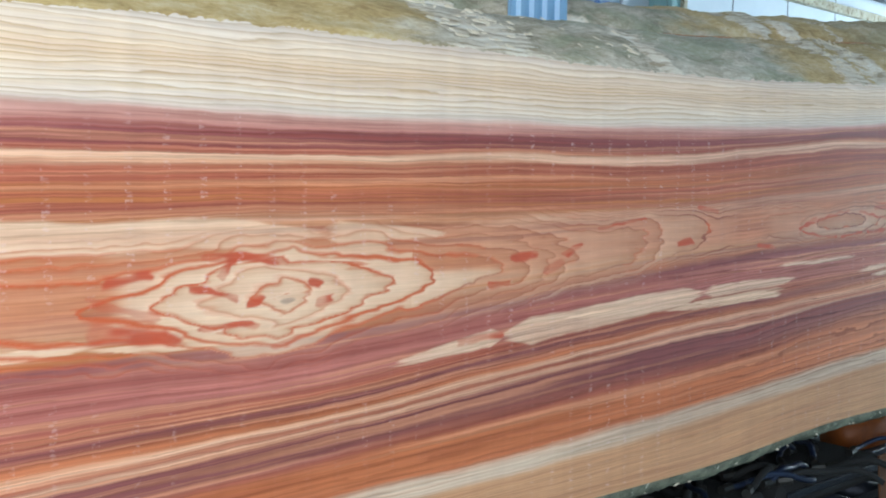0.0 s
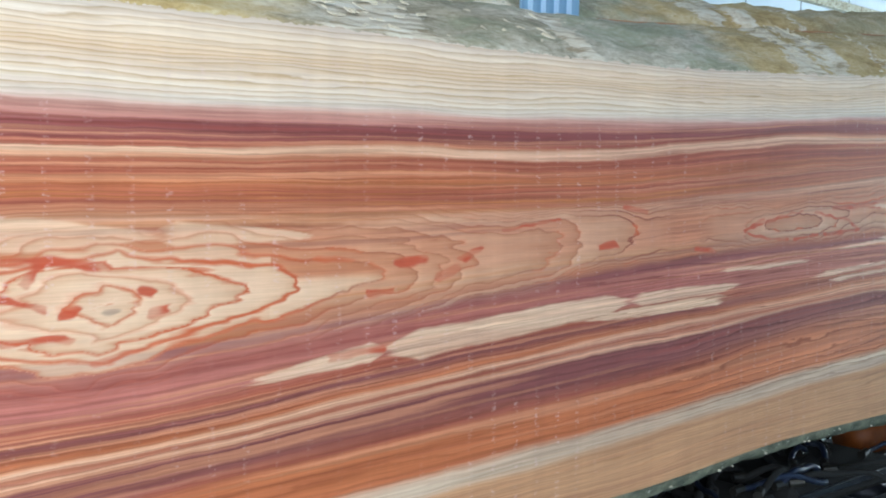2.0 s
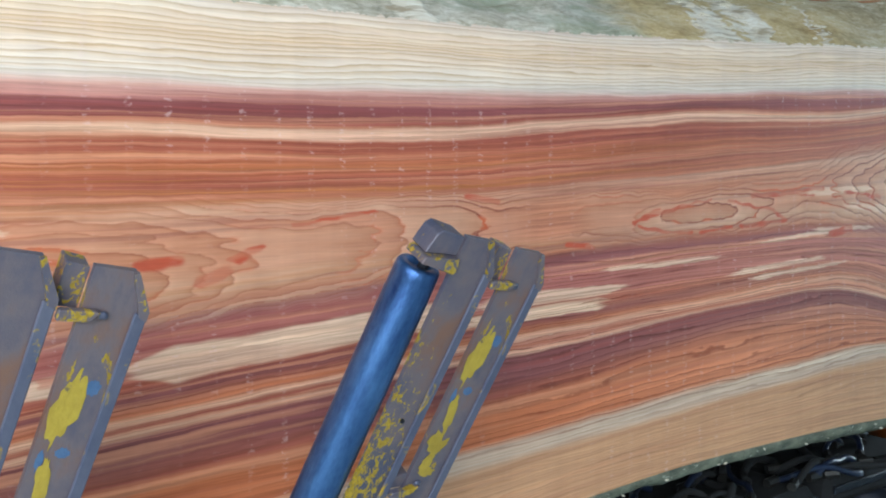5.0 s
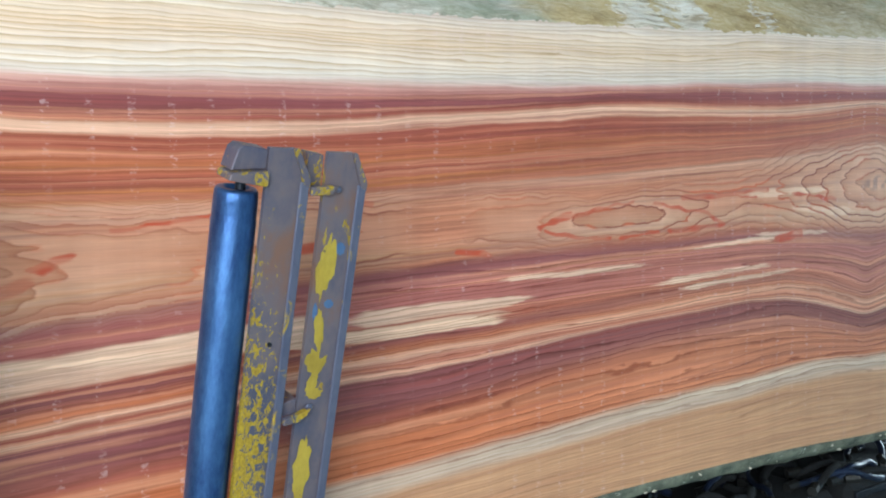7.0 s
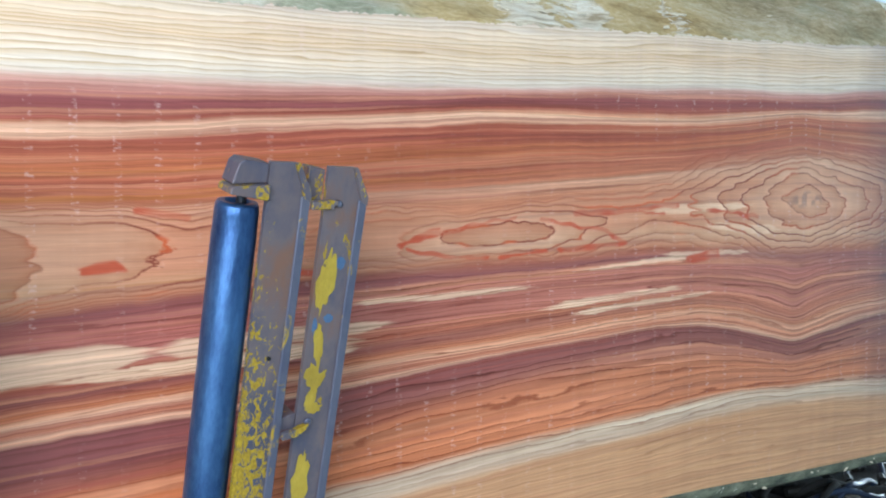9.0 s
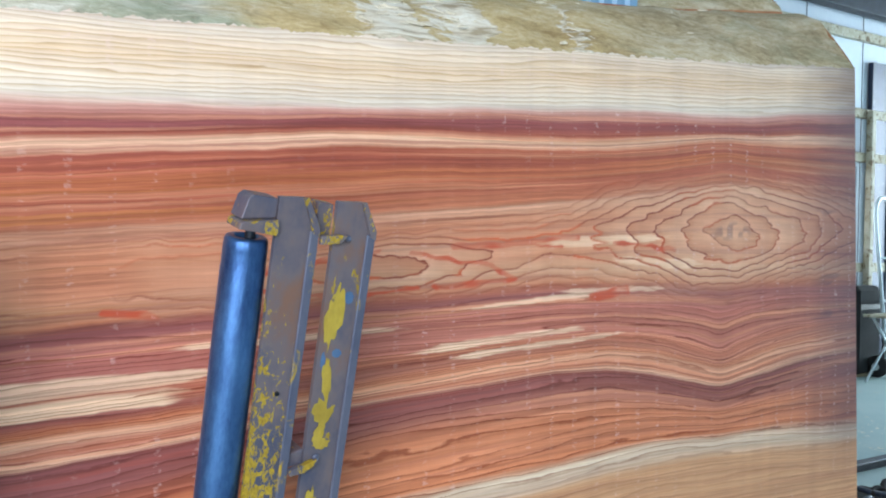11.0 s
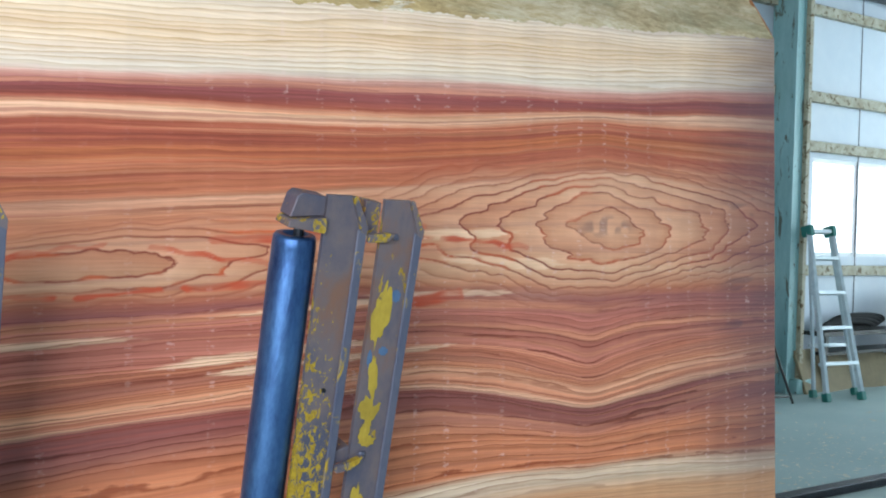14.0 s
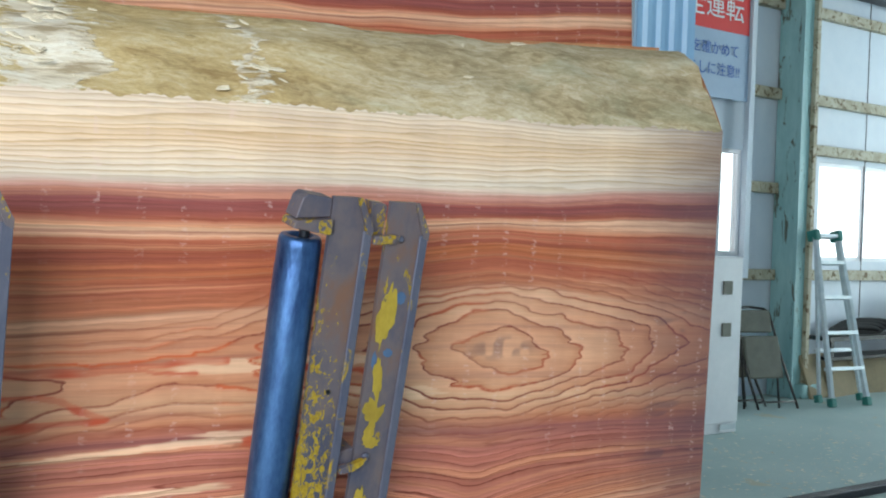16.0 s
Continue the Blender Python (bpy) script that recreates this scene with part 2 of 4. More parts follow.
    # broad faint bands across from the saw's feed
    feed = ramp(n, [(0.3, (0.95, 0.95, 0.96, 1)), (0.7, (1.04, 1.04, 1.04, 1))])
    l.new(noise_tex(n, l, coords(n, l, (16, 1, 0.7)), 1.0, 3, 0.6), feed.inputs[0])
    col = mix(n, l, 1.0, col, feed.outputs[0], "MULTIPLY")
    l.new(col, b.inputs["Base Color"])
    rg = ramp(n, [(0.3, (0.46, 0.46, 0.46, 1)), (0.7, (0.62, 0.62, 0.62, 1))])
    l.new(fine, rg.inputs[0])
    l.new(rg.outputs[0], b.inputs["Roughness"])
    bump(n, l, b, mathn(n, l, "ADD", mathn(n, l, "MULTIPLY", fine, 0.5), mathn(n, l, "MULTIPLY", fibre, 0.5)), 0.2, 0.0015)
    return m


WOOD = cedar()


def bark():
    m, n, l, b = material("weathered_bark", 0.85)
    v = coords(n, l, (3, 7, 7))
    sep = n.new("ShaderNodeSeparateXYZ")
    l.new(coords(n, l, (1, 1, 1)), sep.inputs[0])
    rough = mathn(n, l, "ADD", mathn(n, l, "MULTIPLY", noise_tex(n, l, v, 1.2, 6, 0.65, 0.4), 0.5), mathn(n, l, "MULTIPLY", noise_tex(n, l, v, 8, 5, 0.75, 0.6), 0.5))
    ochre = ramp(n, [(0.36, lin(160, 130, 82)), (0.5, lin(200, 174, 122)), (0.64, lin(222, 208, 172))])
    grey = ramp(n, [(0.40, lin(136, 134, 120)), (0.5, lin(184, 178, 162)), (0.60, lin(218, 214, 204))])
    l.new(rough, ochre.inputs[0])
    l.new(rough, grey.inputs[0])
    # ochre near both ends of the clear stretches, grey between them
    where = ramp(n, [(0.0, (0, 0, 0, 1)), (0.25, (0, 0, 0, 1)), (0.30, (0.8, 0.8, 0.8, 1)), (0.52, (1, 1, 1, 1)), (0.57, (0.15, 0.15, 0.15, 1)), (0.70, (0.1, 0.1, 0.1, 1)), (0.77, (0.45, 0.45, 0.45, 1))])
    drift = mathn(n, l, "MULTIPLY", mathn(n, l, "SUBTRACT", noise_tex(n, l, coords(n, l, (2, 5, 5)), 1.3, 4, 0.6), 0.5), 0.22)
    l.new(mathn(n, l, "ADD", mathn(n, l, "MULTIPLY", sep.outputs[0], 0.1724), drift), where.inputs[0])
    col = mix(n, l, where.outputs[0], ochre.outputs[0], grey.outputs[0])
    moss = ramp(n, [(0.50, (0, 0, 0, 1)), (0.60, (0.6, 0.6, 0.6, 1))])
    l.new(noise_tex(n, l, coords(n, l, (1.4, 3, 3)), 1.6, 5, 0.6, 0.5), moss.inputs[0])
    col = mix(n, l, mathn(n, l, "MULTIPLY", moss.outputs[0], where.outputs[0]), col, lin(142, 154, 128))
    # torn white bast where the outer bark has come away
    shred = mathn(n, l, "ADD", mathn(n, l, "MULTIPLY", mathn(n, l, "SUBTRACT", noise_tex(n, l, coords(n, l, (4, 9, 9)), 1.8, 5, 0.65), 0.5), 0.30),
                  mathn(n, l, "MULTIPLY", mathn(n, l, "SUBTRACT", noise_tex(n, l, coords(n, l, (9, 60, 60)), 1.0, 3, 0.6), 0.5), 0.10))
    torn = None
    for at_, half in ((1.74, 0.15), (2.42, 0.05), (3.56, 0.085), (3.76, 0.08), (4.12, 0.02)):
        d = mathn(n, l, "ABSOLUTE", mathn(n, l, "SUBTRACT", mathn(n, l, "ADD", sep.outputs[0], shred), at_))
        f = mathn(n, l, "SUBTRACT", half, d)
        torn = f if torn is None else mathn(n, l, "MAXIMUM", torn, f)
    peel = ramp(n, [(0.0, (0, 0, 0, 1)), (0.012, (0.92, 0.92, 0.92, 1))])
    l.new(torn, peel.inputs[0])
    bast = ramp(n, [(0.36, lin(168, 152, 128)), (0.48, lin(222, 212, 194)), (0.62, lin(240, 236, 226))])
    l.new(noise_tex(n, l, coords(n, l, (7, 48, 48)), 1.0, 4, 0.65, 0.3), bast.inputs[0])
    col = mix(n, l, peel.outputs[0], col, bast.outputs[0])
    crack = ramp(n, [(0.62, (0, 0, 0, 1)), (0.70, (0.5, 0.5, 0.5, 1))])
    l.new(noise_tex(n, l, coords(n, l, (3.5, 12, 12)), 2.4, 6, 0.7, 1.2), crack.inputs[0])
    col = mix(n, l, crack.outputs[0], col, lin(112, 92, 64))
    l.new(col, b.inputs["Base Color"])
    bump(n, l, b, mathn(n, l, "ADD", noise_tex(n, l, v, 7, 6, 0.7), mathn(n, l, "MULTIPLY", peel.outputs[0], 0.4)), 0.55, 0.008)
    return m


BARK = bark()
# darker grey-green bark for the undersides of slab and log
DARK_BARK = mottled("dark_grey_green_bark", lin(58, 66, 56), lin(138, 142, 122), (12, 26, 26), 0.85, 0, lin(186, 188, 174), 0.9, 0.62)
FLAKE = mottled("pale_bark_flake", lin(214, 200, 172), lin(240, 234, 220), (14, 14, 14), 0.8, 0, None, 0.5)
ENDWOOD = mottled("cut_end_wood", lin(150, 96, 70), lin(190, 140, 100), (4, 4, 4), 0.8)


def worn_paint(name, scale, start, slope, side=0.0, middle=0.0):
    """Bare rusty steel with what is left of a yellow coat, more of it towards the foot."""
    m, n, l, b = material(name, 0.45, 0.2)
    v = coords(n, l, scale)
    steel = ramp(n, [(0.38, lin(80, 82, 102)), (0.54, lin(112, 102, 108)), (0.68, lin(128, 96, 82))])
    l.new(noise_tex(n, l, coords(n, l, (5, 5, 3)), 1.5, 6, 0.65), steel.inputs[0])
    sep = n.new("ShaderNodeSeparateXYZ")
    l.new(coords(n, l, (1, 1, 1)), sep.inputs[0])
    paint = mathn(n, l, "ADD", noise_tex(n, l, v, 2.2, 8, 0.68, 0.7), mathn(n, l, "MINIMUM", mathn(n, l, "MULTIPLY", mathn(n, l, "SUBTRACT", 1.1, sep.outputs[2]), slope), 0.09))
    paint = mathn(n, l, "ADD", paint, mathn(n, l, "MULTIPLY", mathn(n, l, "SUBTRACT", middle, sep.outputs[0]), side))
    mask = ramp(n, [(start, (0, 0, 0, 1)), (start + 0.015, (1, 1, 1, 1))])
    l.new(paint, mask.inputs[0])
    yel = ramp(n, [(0.35, lin(150, 122, 40)), (0.6, lin(190, 160, 48))])
    l.new(noise_tex(n, l, v, 6, 4, 0.6), yel.inputs[0])
    l.new(mix(n, l, mask.outputs[0], steel.outputs[0], yel.outputs[0]), b.inputs["Base Color"])
    bump(n, l, b, mathn(n, l, "ADD", mathn(n, l, "MULTIPLY", mask.outputs[0], 0.6), noise_tex(n, l, v, 14, 3, 0.6)), 0.4, 0.002)
    return m


YELLOW_STEEL = worn_paint("worn_yellow_paint", (12, 12, 5), 0.61, 0.05)
YELLOW_FINE = worn_paint("flaking_yellow_paint", (40, 40, 26), 0.57, 0.5, 1.5, 0.110)
CHIPPED = worn_paint("chipped_yellow_paint", (26, 26, 18), 0.545, 0.0)
OLD_YELLOW = mottled("old_yellow_paint", lin(146, 124, 44), lin(186, 162, 62), (14, 14, 8), 0.5, 0, lin(112, 98, 70), 0.4, 0.66)
ROLLER = mottled("blue_oiled_steel", lin(34, 62, 112), lin(84, 126, 180), (14, 14, 5), 0.34, 0.75, None, 0.3)
# blue put into the steel for the cool light on the post flanges
EDGE_STEEL = mottled("blue_lit_steel_edge", lin(78, 84, 108), lin(108, 110, 128), (8, 8, 4), 0.45, 0.3, lin(176, 146, 50), 0.3, 0.57)
BLUE_SMEAR = mottled("blue_paint_smear", lin(56, 88, 128), lin(84, 114, 150), (20, 20, 20), 0.5)
DARK_STEEL = mottled("greasy_dark_steel", lin(22, 27, 36), lin(44, 50, 62), (9, 9, 9), 0.45, 0.5, None, 0.4)
NAVY = mottled("oily_navy_paint", lin(24, 32, 52), lin(40, 52, 78), (6, 6, 6), 0.35, 0.2, lin(70, 78, 92), 0.3, 0.62)
ORANGE = mottled("faded_orange_paint", lin(120, 62, 24), lin(156, 84, 30), (9, 9, 9), 0.5)
RUST = mottled("brown_rust", lin(70, 44, 28), lin(112, 70, 40), (10, 10, 10), 0.8, 0.1, None, 0.5)
GUARD = mottled("light_blue_sheet", lin(112, 156, 196), lin(140, 182, 214), (3, 3, 1), 0.4)
FLOOR = mottled("dusty_concrete", lin(158, 182, 182), lin(180, 198, 194), (0.9, 0.9, 0.9), 0.75, 0, lin(186, 184, 164), 0.2, 0.62, 120)
WALLP = mottled("pale_blue_wall_panel", lin(186, 200, 214), lin(204, 214, 224), (0.8, 0.8, 0.8), 0.55, 0, None, 0.1)
GIRT = mottled("rusty_cream_girt", lin(150, 140, 116), lin(190, 186, 168), (7, 7, 7), 0.7, 0, lin(104, 86, 58), 0.4, 0.55)
COLUMN = mottled("teal_painted_steel", lin(122, 168, 172), lin(156, 196, 198), (6, 6, 1.6), 0.5, 0, lin(92, 98, 86), 0.3, 0.585)
WHITE = mottled("white_enamel", lin(206, 212, 218), lin(222, 226, 230), (2, 2, 2), 0.4, 0, None, 0.05)
ALU = mottled("dull_aluminium", lin(176, 192, 200), lin(206, 216, 220), (12, 12, 12), 0.4, 0.3, None, 0.2)
TEAL = mottled("teal_rubber", lin(30, 108, 104), lin(40, 124, 116), (8, 8, 8), 0.6)
CHAIRM = mottled("grey_green_vinyl", lin(84, 88, 78), lin(104, 106, 96), (8, 8, 8), 0.6)
TUBE = mottled("dark_tube_steel", lin(44, 44, 44), lin(66, 66, 64), (12, 12, 12), 0.4, 0.6)
CARD = mottled("brown_cardboard", lin(122, 110, 88), lin(148, 134, 106), (5, 5, 5), 0.85)
RED = mottled("red_sign_paint", lin(206, 34, 34), lin(214, 44, 40), (3, 3, 3), 0.5)
SIGNM = mottled("grey_blue_sign", lin(140, 164, 190), lin(152, 176, 200), (2, 2, 2), 0.5)
BLUEINK = mottled("blue_sign_ink", lin(30, 84, 160), lin(36, 92, 168), (3, 3, 3), 0.5)
BLACK = mottled("black_plastic", lin(22, 24, 26), lin(32, 34, 36), (9, 9, 9), 0.9)
ROOFM = mottled("grey_roof_sheet", lin(120, 126, 130), lin(140, 146, 150), (1, 1, 1), 0.6)


def glow(name, colour, strength):
    m, n, l, b = material(name, 1.0)
    b.inputs["Base Color"].default_value = colour
    b.inputs["Emission Color"].default_value = colour
    b.inputs["Emission Strength"].default_value = strength
    return m


SKYGLOW = glow("bright_overcast_outside", (0.92, 0.97, 1.0, 1), 2.2)


def glass():
    m, n, l, b = material("window_glass", 0.05)
    b.inputs["Transmission Weight"].default_value = 1.0
    b.inputs["IOR"].default_value = 1.05
    return m


GLASS = glass()


# ---- mesh helpers ----
def mesh_of(name, bm, mat, smooth=False):
    me = bpy.data.meshes.new(name)
    bm.normal_update()
    bm.to_mesh(me)
    bm.free()
    me.materials.append(mat)
    if smooth:
        for p in me.polygons:
            p.use_smooth = True
    return me


def thing(name, label, category, m=None, group="", kind=""):
    ob = new(name)
    ob.matrix_world = m or Matrix()
    return tagged(ob, label, category, group, kind)


def part(name, bm, mat, parent=None, label="", smooth=False, m=None):
    ob = new(name, mesh_of(name, bm, mat, smooth))
    ob.parent = parent
    if m is not None:
        ob.matrix_basis = m
    if label:
        tagged(ob, label)
    return ob


def box(bm, x0, x1, y0, y1, z0, z1, bevel=0.0, m=None):
    vs = [bm.verts.new((x, y, z)) for x in (x0, x1) for y in (y0, y1) for z in (z0, z1)]
    fs = [bm.faces.new([vs[k] for k in f]) for f in ((0, 1, 3, 2), (4, 6, 7, 5), (0, 4, 5, 1), (2, 3, 7, 6), (0, 2, 6, 4), (1, 5, 7, 3))]
    if bevel:
        es = list({e for f in fs for e in f.edges})
        out = bmesh.ops.bevel(bm, geom=es, offset=bevel, segments=1, affect="EDGES")
        vs = list({v for f in out["faces"] for v in f.verts} | {v for v in vs if v.is_valid})
    if m is not None:
        for v in vs:
            v.co = m @ v.co
    return bm


def boxes(*specs, bevel=0.0):
    bm = bmesh.new()
    for s in specs:
        box(bm, *s, bevel=bevel)
    return bm


def tube(points, radius, sides=10, closed=False):
    """A round bar along a chain of points."""
    bm = bmesh.new()
    rings = []
    pts = [Vector(p) for p in points]
    for k, p in enumerate(pts):
        d = (pts[min(k + 1, len(pts) - 1)] - pts[max(k - 1, 0)]).normalized()
        a = d.orthogonal().normalized() if k == 0 else (last - d * last.dot(d)).normalized()
        last = a
        c = d.cross(a)
        rings.append([bm.verts.new(p + radius * (math.cos(t) * a + math.sin(t) * c)) for t in (2 * math.pi * j / sides for j in range(sides))])
    for r0, r1 in zip(rings, rings[1:]):
        for j in range(sides):
            bm.faces.new((r0[j], r0[(j + 1) % sides], r1[(j + 1) % sides], r1[j]))
    bm.faces.new(rings[0][::-1])
    bm.faces.new(rings[-1])
    return bm


# ---- the log: lines of the sawn face along its length ----
ALONG = (-0.6, 0.5, 1.2, 2.0, 2.7, 3.4, 4.2, 4.7, 5.4)
LINES = (  # band value, heights along the log from its thin end to its butt
    (1.00, (1.68, 1.713, 1.738, 1.749, 1.768, 1.812, 1.868, 1.905, 1.97)),
    (0.90, (1.53, 1.550, 1.564, 1.583, 1.618, 1.660, 1.728, 1.752, 1.826)),
    (0.85, (1.47, 1.494, 1.510, 1.530, 1.565, 1.632, 1.690, 1.716, 1.78)),
    (0.805, (1.43, 1.450, 1.470, 1.490, 1.525, 1.598, 1.640, 1.685, 1.73)),
    (0.65, (1.31, 1.327, 1.344, 1.355, 1.380, 1.430, 1.500, 1.560, 1.52)),
    (0.51, (1.05, 1.072, 1.088, 1.160, 1.210, 1.260, 1.275, 1.280, 1.26)),
    (0.43, (0.95, 0.970, 0.992, 1.062, 1.110, 1.150, 1.170, 1.170, 1.17)),
    (0.32, (0.85, 0.872, 0.905, 0.967, 1.020, 1.060, 1.120, 1.100, 1.12)),
    (0.245, (0.79, 0.810, 0.860, 0.920, 0.955, 1.010, 1.070, 1.010, 1.04)),
    (0.14, (0.70, 0.700, 0.695, 0.700, 0.725, 0.775, 0.825, 0.835, 0.79)),
    (0.00, (0.57, 0.560, 0.555, 0.552, 0.550, 0.590, 0.585, 0.562, 0.55)),
)
FACE_Y, KERF_Y, LOG_Y = 1.80, 2.14, 2.20


def height(k, p):
    z = LINES[k][1]
    return float(np.interp(p, ALONG, z)) * 0.5 + 0.25 * (float(np.interp(p - 0.18, ALONG, z)) + float(np.interp(p + 0.18, ALONG, z)))


def end_at(z, y):
    """Where the butt end lies: the cut is a little askew."""
    return 5.31 + (1.96 - z) * 0.055 + max(0, y - FACE_Y) * 0.48


def wane_rise(p):
    return float(np.interp(p, (0, 2.2, 3.2, 4.7, 5.4), (0.15, 0.17, 0.19, 0.22, 0.25)))


# figure of the heart: distance along, ring count on the axis; a line lies wherever the count passes .72
FIGURE_LEFT = ((-0.6, 6.3), (0.40, 5.4), (0.70, 4.72), (0.83, 3.72), (0.93, 2.72), (1.02, 1.72), (1.10, 0.80), (1.165, 1.72), (1.262, 2.72), (1.381, 3.72), (1.511, 4.72),
               (1.70, 5.30), (1.767, 5.72), (1.854, 6.72), (1.93, 7.72), (2.02, 8.72), (2.31, 9.72), (2.39, 10.72), (2.62, 11.72), (2.95, 12.3))
FIGURE_RIGHT = ((2.80, 7.2), (3.17, 5.72), (3.28, 4.72), (3.45, 4.30), (3.64, 4.72), (3.78, 5.72), (4.00, 6.3), (4.12, 5.72), (4.25, 4.72), (4.366, 3.72),
                (4.48, 2.72), (4.58, 1.72), (4.70, 1.05), (4.83, 1.72), (4.925, 2.72), (5.06, 3.72), (5.15, 4.72), (5.21, 5.3), (5.275, 5.72), (5.42, 6.4))
# distance along: height of the axis, half height of the figure, rings across it, bluntness of the tips, resin in the lines
AXIS = ((-0.6, 1.165, 0.10, 2.0, 2.2, 0.9), (0.7, 1.172, 0.105, 3.0, 2.0, 1.0), (1.1, 1.178, 0.112, 4.2, 1.6, 0.95), (1.5, 1.203, 0.105, 3.0, 1.7, 0.95), (1.85, 1.225, 0.10, 3.4, 1.25, 0.95),
        (2.33, 1.272, 0.088, 3.2, 4.5, 0.75), (2.8, 1.30, 0.07, 2.4, 3.0, 0.5), (3.45, 1.312, 0.058, 2.0, 2.2, 0.55), (4.0, 1.375, 0.075, 2.6, 1.4, 0.7), (4.3, 1.405, 0.12, 3.4, 1.7, 0.4),
        (4.7, 1.418, 0.140, 4.4, 1.9, 0.4), (5.1, 1.43, 0.13, 4.2, 1.7, 0.25), (5.5, 1.445, 0.11, 4.0, 1.5, 0.0))
FILL_LEFT = (0.86, 0.92, 0.88, 0.9, 0.88, 0.62, 0.06, 0.16, 0.10, 0.22, 0.12, 0.30, 0.1, 0.1, 0.1, 0.1, 0.1, 0.1, 0.1, 0.1)
FILL_RIGHT = (0.26, 0.34, 0.26, 0.34, 0.18, 0.28, 0.14, 0.12, 0.16, 0.08, 0.2, 0.08, 0.15, 0.08, 0.1, 0.1, 0.1, 0.1, 0.1, 0.1)
PALE = (  # from, to, height at both, half height at both
    (-0.6, 1.20, 1.285, 1.310, 0.040, 0.028), (1.20, 1.56, 1.310, 1.300, 0.028, 0.006),
    (-0.6, 0.72, 1.085, 1.098, 0.012, 0.010), (0.72, 1.30, 1.092, 1.100, 0.010, 0.008),
    (1.38, 1.75, 1.002, 1.040, 0.006, 0.026), (1.75, 2.60, 1.036, 1.106, 0.036, 0.028), (2.60, 3.12, 1.108, 1.128, 0.020, 0.012),
    (2.55, 3.08, 1.075, 1.090, 0.006, 0.020), (3.02, 3.55, 1.176, 1.192, 0.006, 0.007), (3.60, 4.15, 1.138, 1.172, 0.010, 0.006),
    (3.70, 4.25, 1.118, 1.150, 0.008, 0.005), (3.95, 4.40, 1.385, 1.405, 0.018, 0.010), (4.20, 4.55, 1.345, 1.330, 0.010, 0.016),
    (2.45, 2.95, 1.060, 1.082, 0.010, 0.012), (4.05, 4.42, 1.262, 1.268, 0.008, 0.006), (3.75, 4.16, 1.228, 1.256, 0.005, 0.008),
)
EMBERS = (  # from, to, height at both, half width
    (1.80, 1.86, 1.240, 1.245, 0.015), (1.97, 2.03, 1.232, 1.256, 0.009), (1.90, 1.945, 1.200, 1.208, 0.015), (1.70, 1.775, 1.176, 1.178, 0.010),
    (2.10, 2.31, 1.312, 1.332, 0.005), (2.56, 2.67, 1.366, 1.358, 0.008), (2.47, 2.54, 1.262, 1.268, 0.010), (2.90, 3.00, 1.238, 1.243, 0.009),
    (1.61, 1.745, 1.034, 1.043, 0.010), (0.91, 1.10, 1.258, 1.257, 0.009), (0.994, 0.95, 1.255, 1.22, 0.008), (0.889, 0.975, 1.199, 1.178, 0.010),
    (0.927, 1.035, 1.123, 1.126, 0.009), (0.70, 0.80, 1.186, 1.151, 0.014), (0.70, 0.827, 1.118, 1.113, 0.020), (1.015, 1.036, 1.168, 1.174, 0.010),
    (1.173, 1.196, 1.210, 1.204, 0.010), (0.72, 0.80, 1.225, 1.226, 0.012), (1.09, 1.185, 1.073, 1.094, 0.009), (1.196, 1.22, 1.164, 1.167, 0.010),
)
EMBERS_RIGHT = (
    (3.58, 3.80, 1.352, 1.336, 0.005), (3.80, 3.88, 1.336, 1.304, 0.006), (3.66, 3.88, 1.278, 1.300, 0.007), (3.44, 3.60, 1.268, 1.276, 0.006),
    (3.16, 3.26, 1.298, 1.335, 0.009), (3.26, 3.50, 1.335, 1.358, 0.005), (3.18, 3.40, 1.292, 1.268, 0.005),
    (3.70, 4.10, 1.372, 1.405, 0.007), (4.12, 4.26, 1.245, 1.262, 0.014), (3.86, 4.02, 1.392, 1.372, 0.006), (4.22, 4.44, 1.392, 1.372, 0.007),
)


def lattice(x, y, seed):
    """Smooth value noise in -1..1 for arrays."""
    def h(i, j):
        v = np.sin(i * 127.1 + j * 311.7 + seed * 74.7) * 43758.5453
        return 2 * (v - np.floor(v)) - 1
    i, j = np.floor(x), np.floor(y)
    f, g = x - i, y - j
    f, g = f * f * (3 - 2 * f), g * g * (3 - 2 * g)
    return (h(i, j) * (1 - f) + h(i + 1, j) * f) * (1 - g) + (h(i, j + 1) * (1 - f) + h(i + 1, j + 1) * f) * g


def soft(v, lo, hi):
    t = np.clip((v - lo) / (hi - lo), 0, 1)
    return t * t * (3 - 2 * t)


